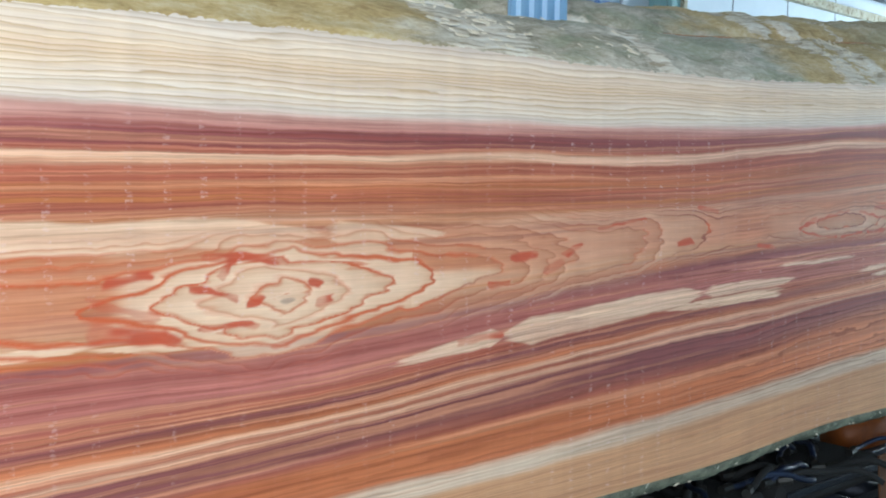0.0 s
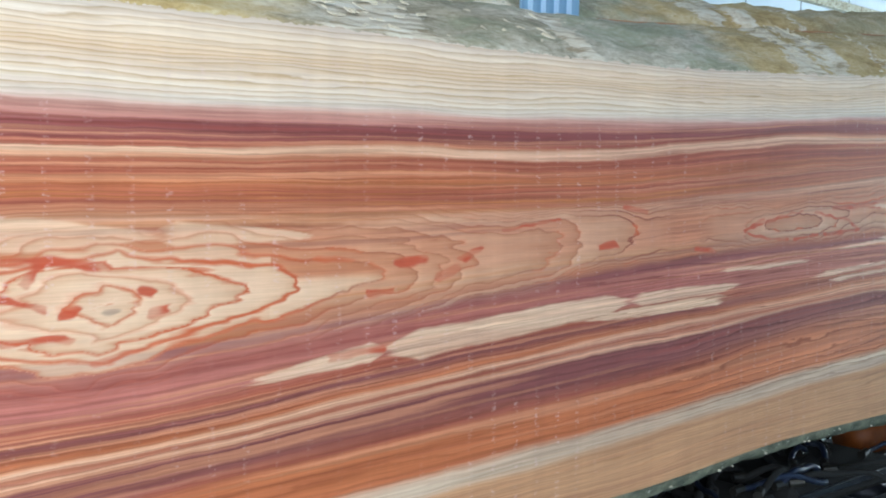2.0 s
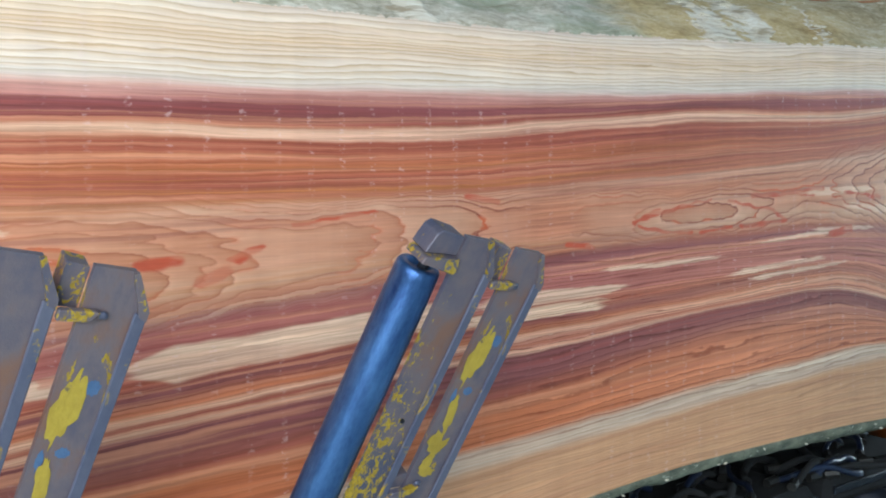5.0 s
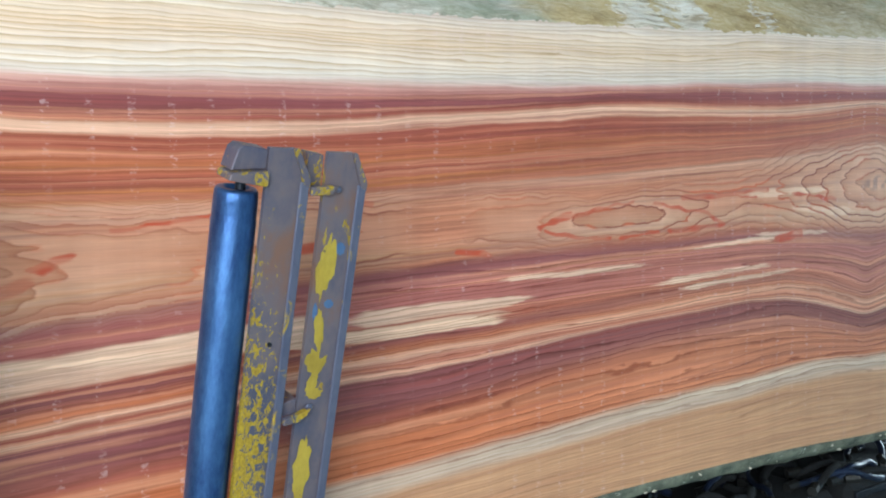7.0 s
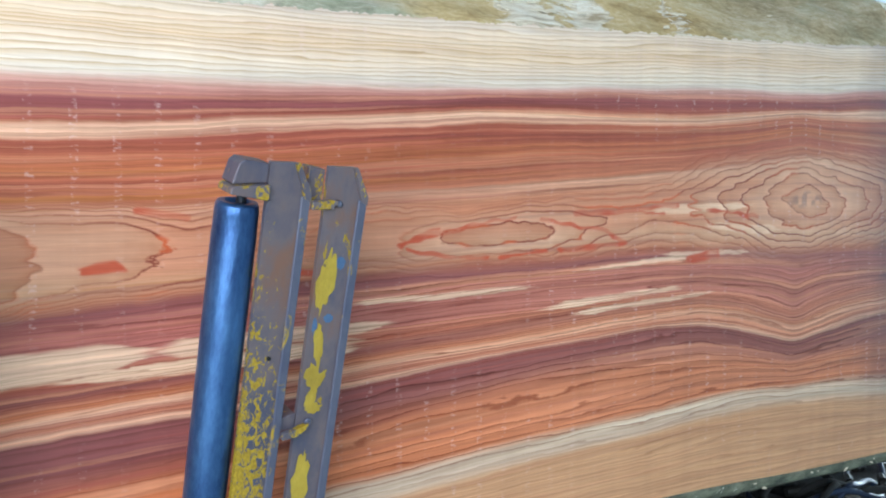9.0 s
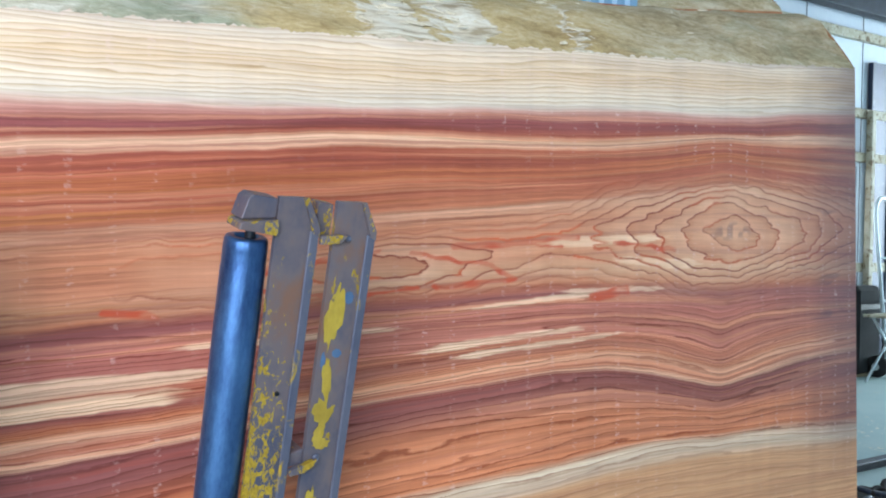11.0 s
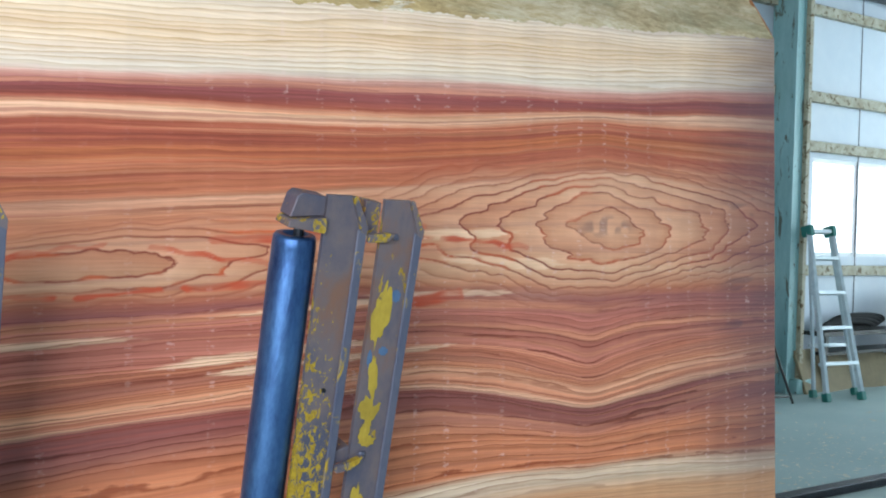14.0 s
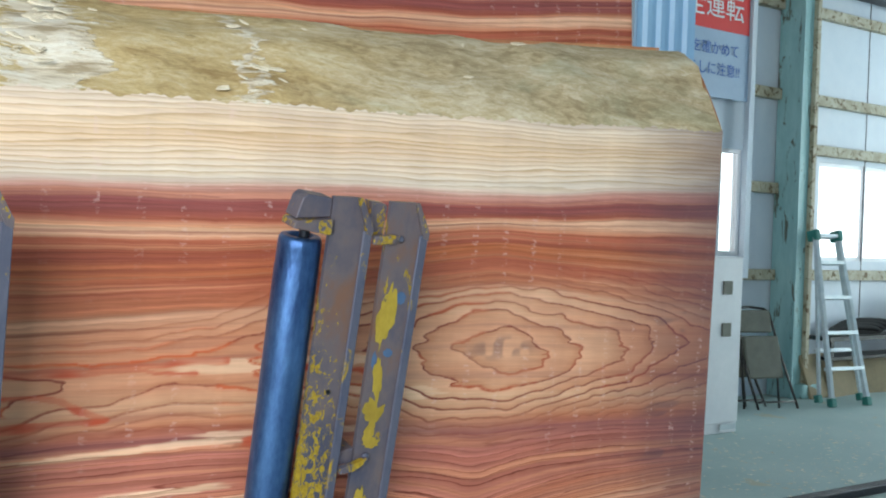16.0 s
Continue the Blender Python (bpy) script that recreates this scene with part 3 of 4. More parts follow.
def grain_fields(x, z, hs):
    """The fields of the sawn face at points x, z; hs: heights of the lines there, lowest first."""
    near = np.exp(-(np.sqrt((x - 4.66) ** 2 + 0.0016) / 0.26))
    zz = z + 0.007 * lattice(x * 1.7, z * 6, 1) + 0.003 * lattice(x * 5, z * 22, 2) + 0.0011 * lattice(x * 22, z * 55, 3) + 0.0005 * lattice(x * 70, z * 110, 25)
    zz = zz + 0.085 * near * np.exp(-((z - 1.05) / 0.17) ** 2) - 0.025 * near * np.exp(-((z - 1.62) / 0.08) ** 2)
    bands = np.array([v for v, _ in LINES][::-1])
    u = np.zeros_like(z)
    for k in range(len(bands) - 1):
        t = (zz - hs[k]) / (hs[k + 1] - hs[k])
        inside = (t >= 0) if k == len(bands) - 2 else (t >= 0) & (t < 1)
        u = np.where(inside, bands[k] + (bands[k + 1] - bands[k]) * t, u)
    xw = x + 0.020 * lattice(x * 9, z * 40, 4) + 0.008 * lattice(x * 30, z * 120, 5)
    zw = z + 0.010 * lattice(x * 7, z * 9, 6) + 0.004 * lattice(x * 28, z * 50, 7)
    # contour lines of the heart, with fingers along the grain
    fx = x + (0.042 * lattice(x * 3.0, z * 30, 18) + 0.026 * lattice(x * 9, z * 75, 19)) * (1 - 0.45 * soft(x, 4.3, 4.6)) + 0.007 * lattice(x * 26, z * 150, 26)
    fz = z + 0.012 * lattice(x * 6, z * 10, 22) + 0.007 * lattice(x * 15, z * 16, 36) + 0.003 * lattice(x * 34, z * 40, 27)
    at = [q[0] for q in AXIS]
    axis, half, across, blunt, resin = (np.interp(x, at, [q[k] for q in AXIS]) for k in range(1, 6))
    d = np.abs(fz - axis) / half
    ring = np.where(x < 2.86, np.interp(fx, *zip(*FIGURE_LEFT)), np.interp(fx, *zip(*FIGURE_RIGHT))) + across * d ** blunt
    knot = soft(1.45 - d + 0.16 * lattice(x * 4, z * 46, 8), 0, 0.4) * soft(np.abs(x - 2.86), 0.03, 0.16) * soft(x, -0.6, 0.2)
    resin = resin * (0.12 + 0.34 * soft(1.75 - x, 0, 0.3) + 0.6 * soft(lattice(x * 8, z * 20, 28) + 0.5 * lattice(x * 21, z * 50, 29) + 0.15 - 0.45 * d, 0.0, 0.55))
    slope = np.hypot(np.gradient(ring, axis=0) / np.gradient(x, axis=0), np.gradient(ring, axis=1) / np.gradient(z, axis=1))
    steep = np.clip(slope, 5, 70)
    k = np.clip(np.floor(ring + 0.28), 0, 19).astype(int)
    inked = (0.30 + 0.22 * soft(x, 4.1, 4.4) + 0.70 * soft(lattice(k * 7.31, x * 2.2 + z * 3, 35) + 0.2 - 0.35 * d, -0.45, 0.3)) * (1 - 0.62 * soft(d, 0.5, 1.2)) * (1 - 0.55 * soft(x, 1.55, 1.7) * soft(2.24 - x, 0, 0.1))
    fill = np.where(x < 2.86, np.array(FILL_LEFT)[k], np.array(FILL_RIGHT)[k])
    fill = np.where((k == 5) & (x > 1.45) & (x < 2.4), 0.82 * soft(1.21 - z, -0.012, 0.012), fill)
    fill = np.where(x < 1.0, fill * soft(x + 0.04 * lattice(x * 9, z * 26, 30), 0.70, 0.80), fill)
    fill = fill * (1 - 0.75 * soft(x, 4.95, 5.3)) * (0.9 + 0.12 * lattice(x * 2, z * 60, 33)) * soft(1.25 - d, 0, 0.2)
    pale, ember = fill * knot, np.zeros_like(z)
    tip = 0.05 * lattice(z * 70, x * 2, 9) + 0.02 * lattice(z * 200, x * 3, 10)
    for x0, x1, z0, z1, h0, h1 in PALE:
        t = (x - x0) / (x1 - x0)
        c = z0 + (z1 - z0) * np.clip(t, 0, 1)
        h = (h0 + (h1 - h0) * np.clip(t, 0, 1)) * np.clip(np.minimum(t, 1 - t) * 6 + 0.3, 0.3, 1)
        w = soft(1.12 - np.abs(zw * 0.5 + z * 0.5 - c) / h, 0, 0.3) * soft(x + tip, x0 - 0.02, x0 + 0.04) * soft(-(x + tip), -x1 - 0.02, -x1 + 0.04)
        pale = np.maximum(pale, (0.66 + 0.2 * lattice(x * 3, z * 70, 16)) * w)
    for x0, x1, z0, z1, r in EMBERS + EMBERS_RIGHT:
        ax, az = x1 - x0, z1 - z0
        t = np.clip(((xw - x0) * ax + (zw - z0) * az) / (ax * ax + az * az), 0, 1)
        d = np.hypot(xw - x0 - ax * t, (zw - z0 - az * t) * 1.1)
        ember = np.maximum(ember, (0.45 + 0.5 * soft(lattice(x * 16, z * 55, 17), -0.3, 0.3)) * soft(1 - d / (r * (1.25 + 0.5 * lattice(x * 24, z * 30, 11))), 0, 0.5))
    stain = 0.70 * soft(x + 0.045 * lattice(x * 4 + z * 6, z * 13 - x * 3, 12) + 0.04 * lattice(x * 9 + z * 14, z * 47 - x * 6, 13), 4.90, 5.40) * soft(z, 0.6, 0.9)
    spots = soft(lattice(x * 6 + z * 9, z * 27 - x * 4, 14) + 0.4 * lattice(x * 19 + z * 20, z * 70 - x * 9, 15), 0.35, 0.8) * soft(x, 5.02, 5.22) * soft(1.62 - z, 0, 0.06) * soft(z, 0.92, 1.0)
    heart = soft(1 - np.hypot((xw - 4.70) / 0.12, (zw - 1.420) / 0.028), 0, 0.6) * soft(lattice(x * 42, z * 60, 24), -0.2, 0.35) + soft(1 - np.hypot((xw - 1.105) / 0.022, (zw - 1.174) / 0.009), 0, 0.5)
    stain = np.maximum(stain, np.maximum(0.7 * spots, 0.42 * np.minimum(heart, 1)))
    # how clearly the annual rings are drawn: strong in the lower heartwood towards the butt
    drawn = 0.26 + 0.85 * soft(0.52 - u, 0, 0.05) * soft(x + 0.3 * lattice(x * 1.1, z * 9, 34), 2.2, 3.4) + 0.35 * soft(0.42 - u, 0, 0.08) * soft(u, 0.26, 0.30)
    return {"band": u, "ring": ring, "knot": knot, "steep": steep, "resin": resin, "inked": inked, "pale": pale, "ember": ember, "stain": stain, "drawn": np.clip(drawn, 0, 1)}


def sheet(name, x, y, z, fields, mat, parent):
    """One mesh over a grid of points (columns along the log)."""
    nx, nz = z.shape
    k = np.arange(nx * nz).reshape(nx, nz)
    quads = np.stack([k[:-1, :-1], k[1:, :-1], k[1:, 1:], k[:-1, 1:]], -1).reshape(-1, 4)
    me = bpy.data.meshes.new(name)
    me.vertices.add(nx * nz)
    me.vertices.foreach_set("co", np.stack([x, np.full_like(x, y), z], -1).astype(np.float32).ravel())
    me.loops.add(quads.size)
    me.loops.foreach_set("vertex_index", quads.ravel().astype(np.int32))
    me.polygons.add(len(quads))
    me.polygons.foreach_set("loop_start", np.arange(0, quads.size, 4, dtype=np.int32))
    me.update(calc_edges=True)
    for key, v in fields.items():
        me.attributes.new(key, "FLOAT", "POINT").data.foreach_set("value", v.astype(np.float32).ravel())
    me.materials.append(mat)
    ob = new(name, me)
    ob.parent = parent
    return ob


def sawn_face(name, y, p0, nx, nz, parent):
    f = np.linspace(0, 1, nx)
    hs = np.array([[height(k, p) for k in range(len(LINES) - 1, -1, -1)] for p in p0 + (5.36 - p0) * f])
    jag = 0.004 * lattice(f * 260, f * 0, 20) + 0.003 * lattice(f * 900, f * 0, 21)
    t = np.linspace(0, 1, nz)[None, :]
    z = hs[:, :1] + (hs[:, -1:] - hs[:, :1]) * t + jag[:, None] * (t ** 8)
    end = 5.31 + (1.96 - z) * 0.055
    x = p0 + (end - p0) * f[:, None]
    return sheet(name, x, y, z, grain_fields(x, z, [hs[:, k:k + 1] for k in range(hs.shape[1])]), WOOD, parent)


def strip(name, p0, n_along, profile, mat, parent, label="", rough=0.012):
    """A skin along the log: profile(p) gives (y, z) points of the cross-section."""
    bm = bmesh.new()
    rows = []
    for i in range(n_along):
        f = i / (n_along - 1)
        pts = profile(p0 + (5.4 - p0) * f)
        row = []
        for k, (y, z) in enumerate(pts):
            x = p0 + (end_at(z, y) - p0) * f
            e = 0 if k in (0, len(pts) - 1) else rough
            d = noise.fractal(Vector((x * 5, y * 9, z * 9)), 1.0, 2.0, 4) * e
            row.append(bm.verts.new((x, y - d * 0.6, z + d)))
        rows.append(row)
    for a, b in zip(rows, rows[1:]):
        for k in range(len(a) - 1):
            bm.faces.new((a[k], b[k], b[k + 1], a[k + 1]))
    return part(name, bm, mat, parent, label, True)


def top_wane(p):
    z0, rise = height(0, p), wane_rise(p)
    return [(FACE_Y + 0.003, z0 - 0.014)] + [(FACE_Y + 0.003 + (KERF_Y - FACE_Y - 0.003) * q, z0 + rise * (1 - (1 - q) ** 1.7) + 0.012 * noise.noise(Vector((p * 3, q * 3, 0))) * q) for q in (k / 14 for k in range(15))]


def bottom_wane(p):
    z0 = height(10, p)
    wob = 0.008 * noise.noise(Vector((p * 9, 3, 5))) + 0.005 * noise.noise(Vector((p * 31, 3, 5)))
    lip = [(FACE_Y + 0.001, z0 + 0.002), (FACE_Y + 0.003, z0 - 0.014 + wob * 0.4), (FACE_Y + 0.008, z0 - 0.030 + wob), (FACE_Y + 0.022, z0 - 0.040 + wob)]
    return lip + [(FACE_Y + 0.03 + 0.29 * q, z0 - 0.045 - 0.125 * q + wob) for q in (0.1, 0.3, 0.5, 0.7, 0.85, 1.0)]


def quad_end(bm, profile_pts):
    bm.faces.new([bm.verts.new((end_at(z, y), y, z)) for y, z in profile_pts])


slab = thing("sawn_slab", "thick red cedar slab, freshly sawn face, bark left on its edges", "slab")
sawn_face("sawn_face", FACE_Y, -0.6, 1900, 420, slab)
strip("bark_edge", -0.6, 420, top_wane, BARK, slab, "weathered olive-brown bark edge")
strip("under_bark", -0.6, 300, bottom_wane, DARK_BARK, slab, "grey-green bark under the slab")
bm = bmesh.new()
a, c = top_wane(5.4), bottom_wane(5.4)
quad_end(bm, a + [(KERF_Y, c[-1][1])] + c[::-1])
part("butt_end", bm, ENDWOOD, slab)
bm = bmesh.new()
cols = [(p, top_wane(p)[-1][1], bottom_wane(p)[-1][1]) for p in (-0.6 + 6.0 * k / 40 for k in range(41))]
for (p, z1, z0), (pn, z1n, z0n) in zip(cols, cols[1:]):
    f = [(p, z0), (p, z1), (pn, z1n), (pn, z0n)]
    bm.faces.new([bm.verts.new((min(x, end_at(z, KERF_Y)), KERF_Y, z)) for x, z in f])
part("back_face", bm, ENDWOOD, slab)

bm = bmesh.new()
a, c = top_wane(-0.6), bottom_wane(-0.6)
bm.faces.new([bm.verts.new((-0.6, y, z)) for y, z in a + [(KERF_Y, c[-1][1])] + c[::-1]])
part("top_end", bm, ENDWOOD, slab)

# the rest of the log behind the kerf
log = thing("cedar_log", "large cedar log remaining behind the saw cut, bark on top", "log")


def log_top(p):
    z0, rise = height(0, p), wane_rise(p)
    r = 0.62
    return [(LOG_Y + r * (1 - math.cos(t)) * 1.1, z0 + rise + 0.20 * math.sin(t) - 0.9 * max(0, t - 1.57) ** 2 * 0.6) for t in (2.6 * k / 22 for k in range(23))]


def log_low(p):
    z0 = height(10, p) - 0.17
    return [(LOG_Y + 1.2 * q, z0 - 0.09 * math.sin(math.pi * q) + 0.9 * max(0, q - 0.6)) for q in (k / 12 for k in range(13))]


def log_face(p):
    z1, z0 = log_top(p)[0][1], log_low(p)[0][1]
    return [(LOG_Y, z0 + (z1 - z0) * k / 40) for k in range(41)]


strip("log_bark", -0.6, 420, log_top, BARK, log, "weathered bark with moss", 0.02)
strip("log_under_bark", -0.6, 120, log_low, DARK_BARK, log)


def log_sawn(parent):
    nx, nz = 300, 120
    f = np.linspace(0, 1, nx)
    zs = np.array([(log_low(p)[0][1], log_top(p)[0][1]) for p in -0.6 + 6.0 * f])
    t = np.linspace(0, 1, nz)[None, :]
    z = zs[:, :1] + (zs[:, 1:] - zs[:, :1]) * t
    x = -0.6 + (5.31 + (1.96 - z) * 0.055 + (LOG_Y - FACE_Y) * 0.48 + 0.6) * f[:, None]
    u = 0.965 + 0.95 * (z - zs[:, 1:]) + 0.01 * lattice(x * 2, z * 5, 31) + 0.004 * lattice(x * 9, z * 30, 32)
    sheet("log_sawn_face", x, LOG_Y, z, {"band": np.clip(u, 0, 1), "drawn": 0.3 + 0 * u}, WOOD, parent)


log_sawn(log)
bm = bmesh.new()
quad_end(bm, log_top(5.4) + log_low(5.4)[::-1])
part("log_butt_end", bm, ENDWOOD, log)
bm = bmesh.new()
bm.faces.new([bm.verts.new((-0.6, y, z)) for y, z in log_top(-0.6) + log_low(-0.6)[::-1]])
part("log_top_end", bm, ENDWOOD, log)


# loose bark flakes on the slab's edge
def flake(seed, size):
    rnd = random.Random(seed)
    bm = bmesh.new()
    n = 7
    rim = []
    for k in range(n):
        t = 2 * math.pi * k / n
        r = size * rnd.uniform(0.5, 1.1)
        rim.append((r * 1.7 * math.cos(t), r * 0.55 * math.sin(t)))
    lo = [bm.verts.new((x, y, rnd.uniform(0, 0.2) * size)) for x, y in rim]
    hi = [bm.verts.new((x * 0.9, y * 0.9, rnd.uniform(0.12, 0.34) * size)) for x, y in rim]
    bm.faces.new(hi)
    for k in range(n):
        bm.faces.new((lo[k], lo[(k + 1) % n], hi[(k + 1) % n], hi[k]))
    return mesh_of("bark_flake", bm, FLAKE)


flakes = [flake(k, 0.022) for k in range(8)]
rnd = random.Random(5)
for centre, spread, count, qlo, qhi in ((1.74, 0.16, 70, 0.1, 0.95), (2.3, 0.3, 26, 0.2, 1.0), (3.56, 0.07, 50, 0.1, 0.95), (3.76, 0.08, 45, 0.1, 0.95), (4.12, 0.08, 18, 0.1, 0.7), (4.6, 0.25, 6, 0.2, 0.8)):
    for k in range(count):
        p = rnd.gauss(centre, spread * 0.6)
        q = rnd.uniform(qlo, qhi)
        prof = top_wane(p)
        y, z = prof[1 + int(q * 14)]
        ob = new("bark_flake", flakes[rnd.randrange(8)])
        ob.parent = slab
        s = rnd.uniform(0.25, 0.75)
        ob.matrix_basis = pose(p, y, z + 0.002, 42, 0, 0) @ pose(0, 0, 0, rnd.uniform(-12, 12), rnd.uniform(-12, 12), rnd.gauss(0, 20)) @ Matrix.Diagonal((s, s, s, 1))


for k in range(30):
    p = rnd.uniform(0.5, 5.2)
    y, z = bottom_wane(p)[rnd.randrange(1, 4)]
    ob = new("bark_flake", flakes[rnd.randrange(8)])
    ob.parent = slab
    s = rnd.uniform(0.2, 0.5)
    ob.matrix_basis = pose(p, y - 0.001, z, 92, 0, 0) @ pose(0, 0, 0, rnd.uniform(-8, 8), rnd.uniform(-8, 8), rnd.gauss(0, 18)) @ Matrix.Diagonal((s, s, s, 1))


# ---- swinging support arms ----
def channel(bm, x0, x1, top, cut):
    """An upright channel with its outer top corner cut off: web forward, flanges behind."""
    pts = [(x0, 0), (x1, 0), (x1, top - cut), (x1 - cut * 0.55, top), (x0, top)]
    rim = []
    for y in (-0.047, -0.038):
        rim.append([bm.verts.new((x, y, z)) for x, z in pts])
    bm.faces.new(rim[0])
    bm.faces.new(rim[1][::-1])
    for k in range(5):
        bm.faces.new((rim[0][k], rim[1][k], rim[1][(k + 1) % 5], rim[0][(k + 1) % 5]))
    box(bm, x1 - 0.008, x1 - 0.0005, -0.038, 0.028, 0.0, top - cut - 0.002)


def support_arm(x):
    arm = thing("support_arm", "worn yellow steel log support arm with a blue roller", "support arm", pose(x, 1.83, 0.06), "swinging support arms")
    top = 1.444
    bm = bmesh.new()
    channel(bm, 0.066, 0.144, top, 0.052)
    front_post = part("front_post", bm, YELLOW_FINE, arm, "rusty post with flaking yellow paint")
    bm = bmesh.new()
    channel(bm, 0.176, 0.257, top - 0.004, 0.052)
    rear_post = part("rear_post", bm, YELLOW_STEEL, arm, "rusty post with long yellow paint patches")
    for post, x1, t in ((front_post, 0.144, top), (rear_post, 0.257, top - 0.004)):
        part("edge_strip", boxes((x1 - 0.016, x1 + 0.001, -0.0525, -0.0472, 0.0, t - 0.056), bevel=0.0015), EDGE_STEEL, post, "steel edge strip, blue light in its colour, with yellow chips")
        bm = bmesh.new()
        pts = [(x1 - 0.034, t - 0.001), (x1 - 0.027, t + 0.001), (x1 + 0.001, t - 0.051), (x1 + 0.001, t - 0.066), (x1 - 0.010, t - 0.060)]
        rims = [[bm.verts.new((x_, y_, z_)) for x_, z_ in pts] for y_ in (-0.054, -0.0472)]
        bm.faces.new(rims[0])
        bm.faces.new(rims[1][::-1])
        for k in range(5):
            bm.faces.new((rims[0][k], rims[1][k], rims[1][(k + 1) % 5], rims[0][(k + 1) % 5]))
        part("folded_corner", bm, CHIPPED, post, "dark folded corner with chipped yellow paint")
    edge = random.Random(7)

    def patch(cx, cz, rx, rz, y, mat, name, label, lean=0.0):
        bm = bmesh.new()
        rim = []
        for k in range(36):
            a_ = 2 * math.pi * k / 36
            r_ = 0.86 + 0.16 * math.sin(3 * a_ + cz * 50) * math.sin(5 * a_ + cz * 90) + edge.uniform(-0.12, 0.12)
            zz = rz * r_ * math.sin(a_)
            rim.append(bm.verts.new((cx + rx * r_ * math.cos(a_) * (1 - 0.45 * abs(math.sin(a_)) ** 3) + lean * zz, y, cz + zz)))
        bm.faces.new(rim)
        part(name, bm, mat, rear_post, label)

    for cx, cz, rx, rz in ((0.224, top - 0.175, 0.011, 0.016), (0.214, top - 0.277, 0.013, 0.009), (0.188, top - 0.29, 0.006, 0.02)):
        patch(cx, cz, rx, rz, -0.0477, BLUE_SMEAR, "paint_smear", "blue paint smear")
    for k, (cx, cz, rx, rz, lean) in enumerate(((0.198, top - 0.210, 0.021, 0.068, 0.06), (0.201, top - 0.325, 0.011, 0.050, -0.08), (0.197, top - 0.385, 0.019, 0.026, -0.3), (0.212, top - 0.395, 0.011, 0.022, 0.4),
                           (0.200, top - 0.425, 0.014, 0.026, 0.2), (0.207, top - 0.447, 0.020, 0.014, 0.0), (0.200, top - 0.60, 0.021, 0.075, 0.03), (0.205, top - 0.78, 0.024, 0.09, 0.0), (0.21, top - 0.98, 0.025, 0.09, 0.0))):
        patch(cx, cz, rx, rz, -0.0480 - 0.0002 * k, OLD_YELLOW, "paint_patch", "patch of old yellow paint", lean)

    def plate(name, pts, y0, y1, mat, label=""):
        bm = bmesh.new()
        rims = [[bm.verts.new((x_, y_, z_)) for x_, z_ in pts] for y_ in (y0, y1)]
        bm.faces.new(rims[0])
        bm.faces.new(rims[1][::-1])
        for k in range(len(pts)):
            bm.faces.new((rims[0][k], rims[1][k], rims[1][(k + 1) % len(pts)], rims[0][(k + 1) % len(pts)]))
        bmesh.ops.bevel(bm, geom=list(bm.edges), offset=0.0015, segments=1, affect="EDGES")
        return part(name, bm, mat, arm, label)

    plate("top_plate", [(0.004, top - 0.040), (0.0655, top - 0.036), (0.0655, top - 0.004), (0.022, top + 0.001), (0.013, top - 0.006)], -0.044, 0.0, YELLOW_STEEL)
    plate("plate_lip", [(-0.004, top - 0.054), (0.0655, top - 0.064), (0.0655, top - 0.037), (0.004, top - 0.041), (-0.002, top - 0.044)], -0.058, -0.006, CHIPPED, "chipped yellow lip of the top plate")
    plate("top_bridge", [(0.1455, top - 0.070), (0.1755, top - 0.070), (0.1755, top - 0.012), (0.1455, top - 0.008)], -0.036, -0.006, CHIPPED)
    plate("bridge_lip", [(0.1475, top - 0.078), (0.188, top - 0.076), (0.198, top - 0.062), (0.192, top - 0.060), (0.1475, top - 0.063)], -0.058, -0.0475, CHIPPED, "bent yellow lip of the bridge")
    plate("cross_bar", [(0.1455, top - 0.490), (0.1755, top - 0.484), (0.1755, top - 0.456), (0.1455, top - 0.464)], -0.044, 0.0, YELLOW_STEEL)
    plate("cross_bar_lip", [(0.1465, top - 0.500), (0.176, top - 0.496), (0.200, top - 0.480), (0.200, top - 0.472), (0.1755, top - 0.480), (0.1465, top - 0.487)], -0.060, -0.0475, CHIPPED, "yellow lip of the cross bar")
    for cx, cz in ((0.203, top - 0.068), (0.200, top - 0.472)):
        bm = bmesh.new()
        bmesh.ops.create_icosphere(bm, subdivisions=2, radius=0.006)
        for v in bm.verts:
            d = 1 + 0.35 * noise.noise(v.co * 220)
            v.co = Vector((cx + v.co.x * d * 1.3, -0.050 + v.co.y * 0.6, cz + v.co.z * d))
        part("weld_bead", bm, EDGE_STEEL, arm, "grey weld bead", True)
    h = top - 0.076
    bm = bmesh.new()
    rings = []
    for r_, z_ in ((0.037, 0.05), (0.038, 0.06), (0.038, h - 0.055), (0.0372, h - 0.052), (0.0372, h - 0.020), (0.0362, h - 0.006), (0.033, h - 0.001), (0.022, h), (0.020, h - 0.008), (0.010, h - 0.008)):
        rings.append([bm.verts.new((0.036 + r_ * math.cos(a_), -0.004 + r_ * math.sin(a_), z_)) for a_ in (2 * math.pi * j / 36 for j in range(36))])
    for r0, r1 in zip(rings, rings[1:]):
        for j in range(36):
            bm.faces.new((r0[j], r0[(j + 1) % 36], r1[(j + 1) % 36], r1[j]))
    bm.faces.new(rings[0][::-1])
    bm.faces.new(rings[-1])
    roller = part("roller", bm, ROLLER, arm, "blue-black oiled steel roller", True)
    part("roller_pin", tube([(0.038, -0.012, h - 0.01), (0.038, -0.012, top - 0.05)], 0.009, 12), DARK_STEEL, roller)
    part("foot_bracket", boxes((-0.02, 0.29, -0.05, 0.05, -0.05, 0.05), bevel=0.01), DARK_STEEL, arm)
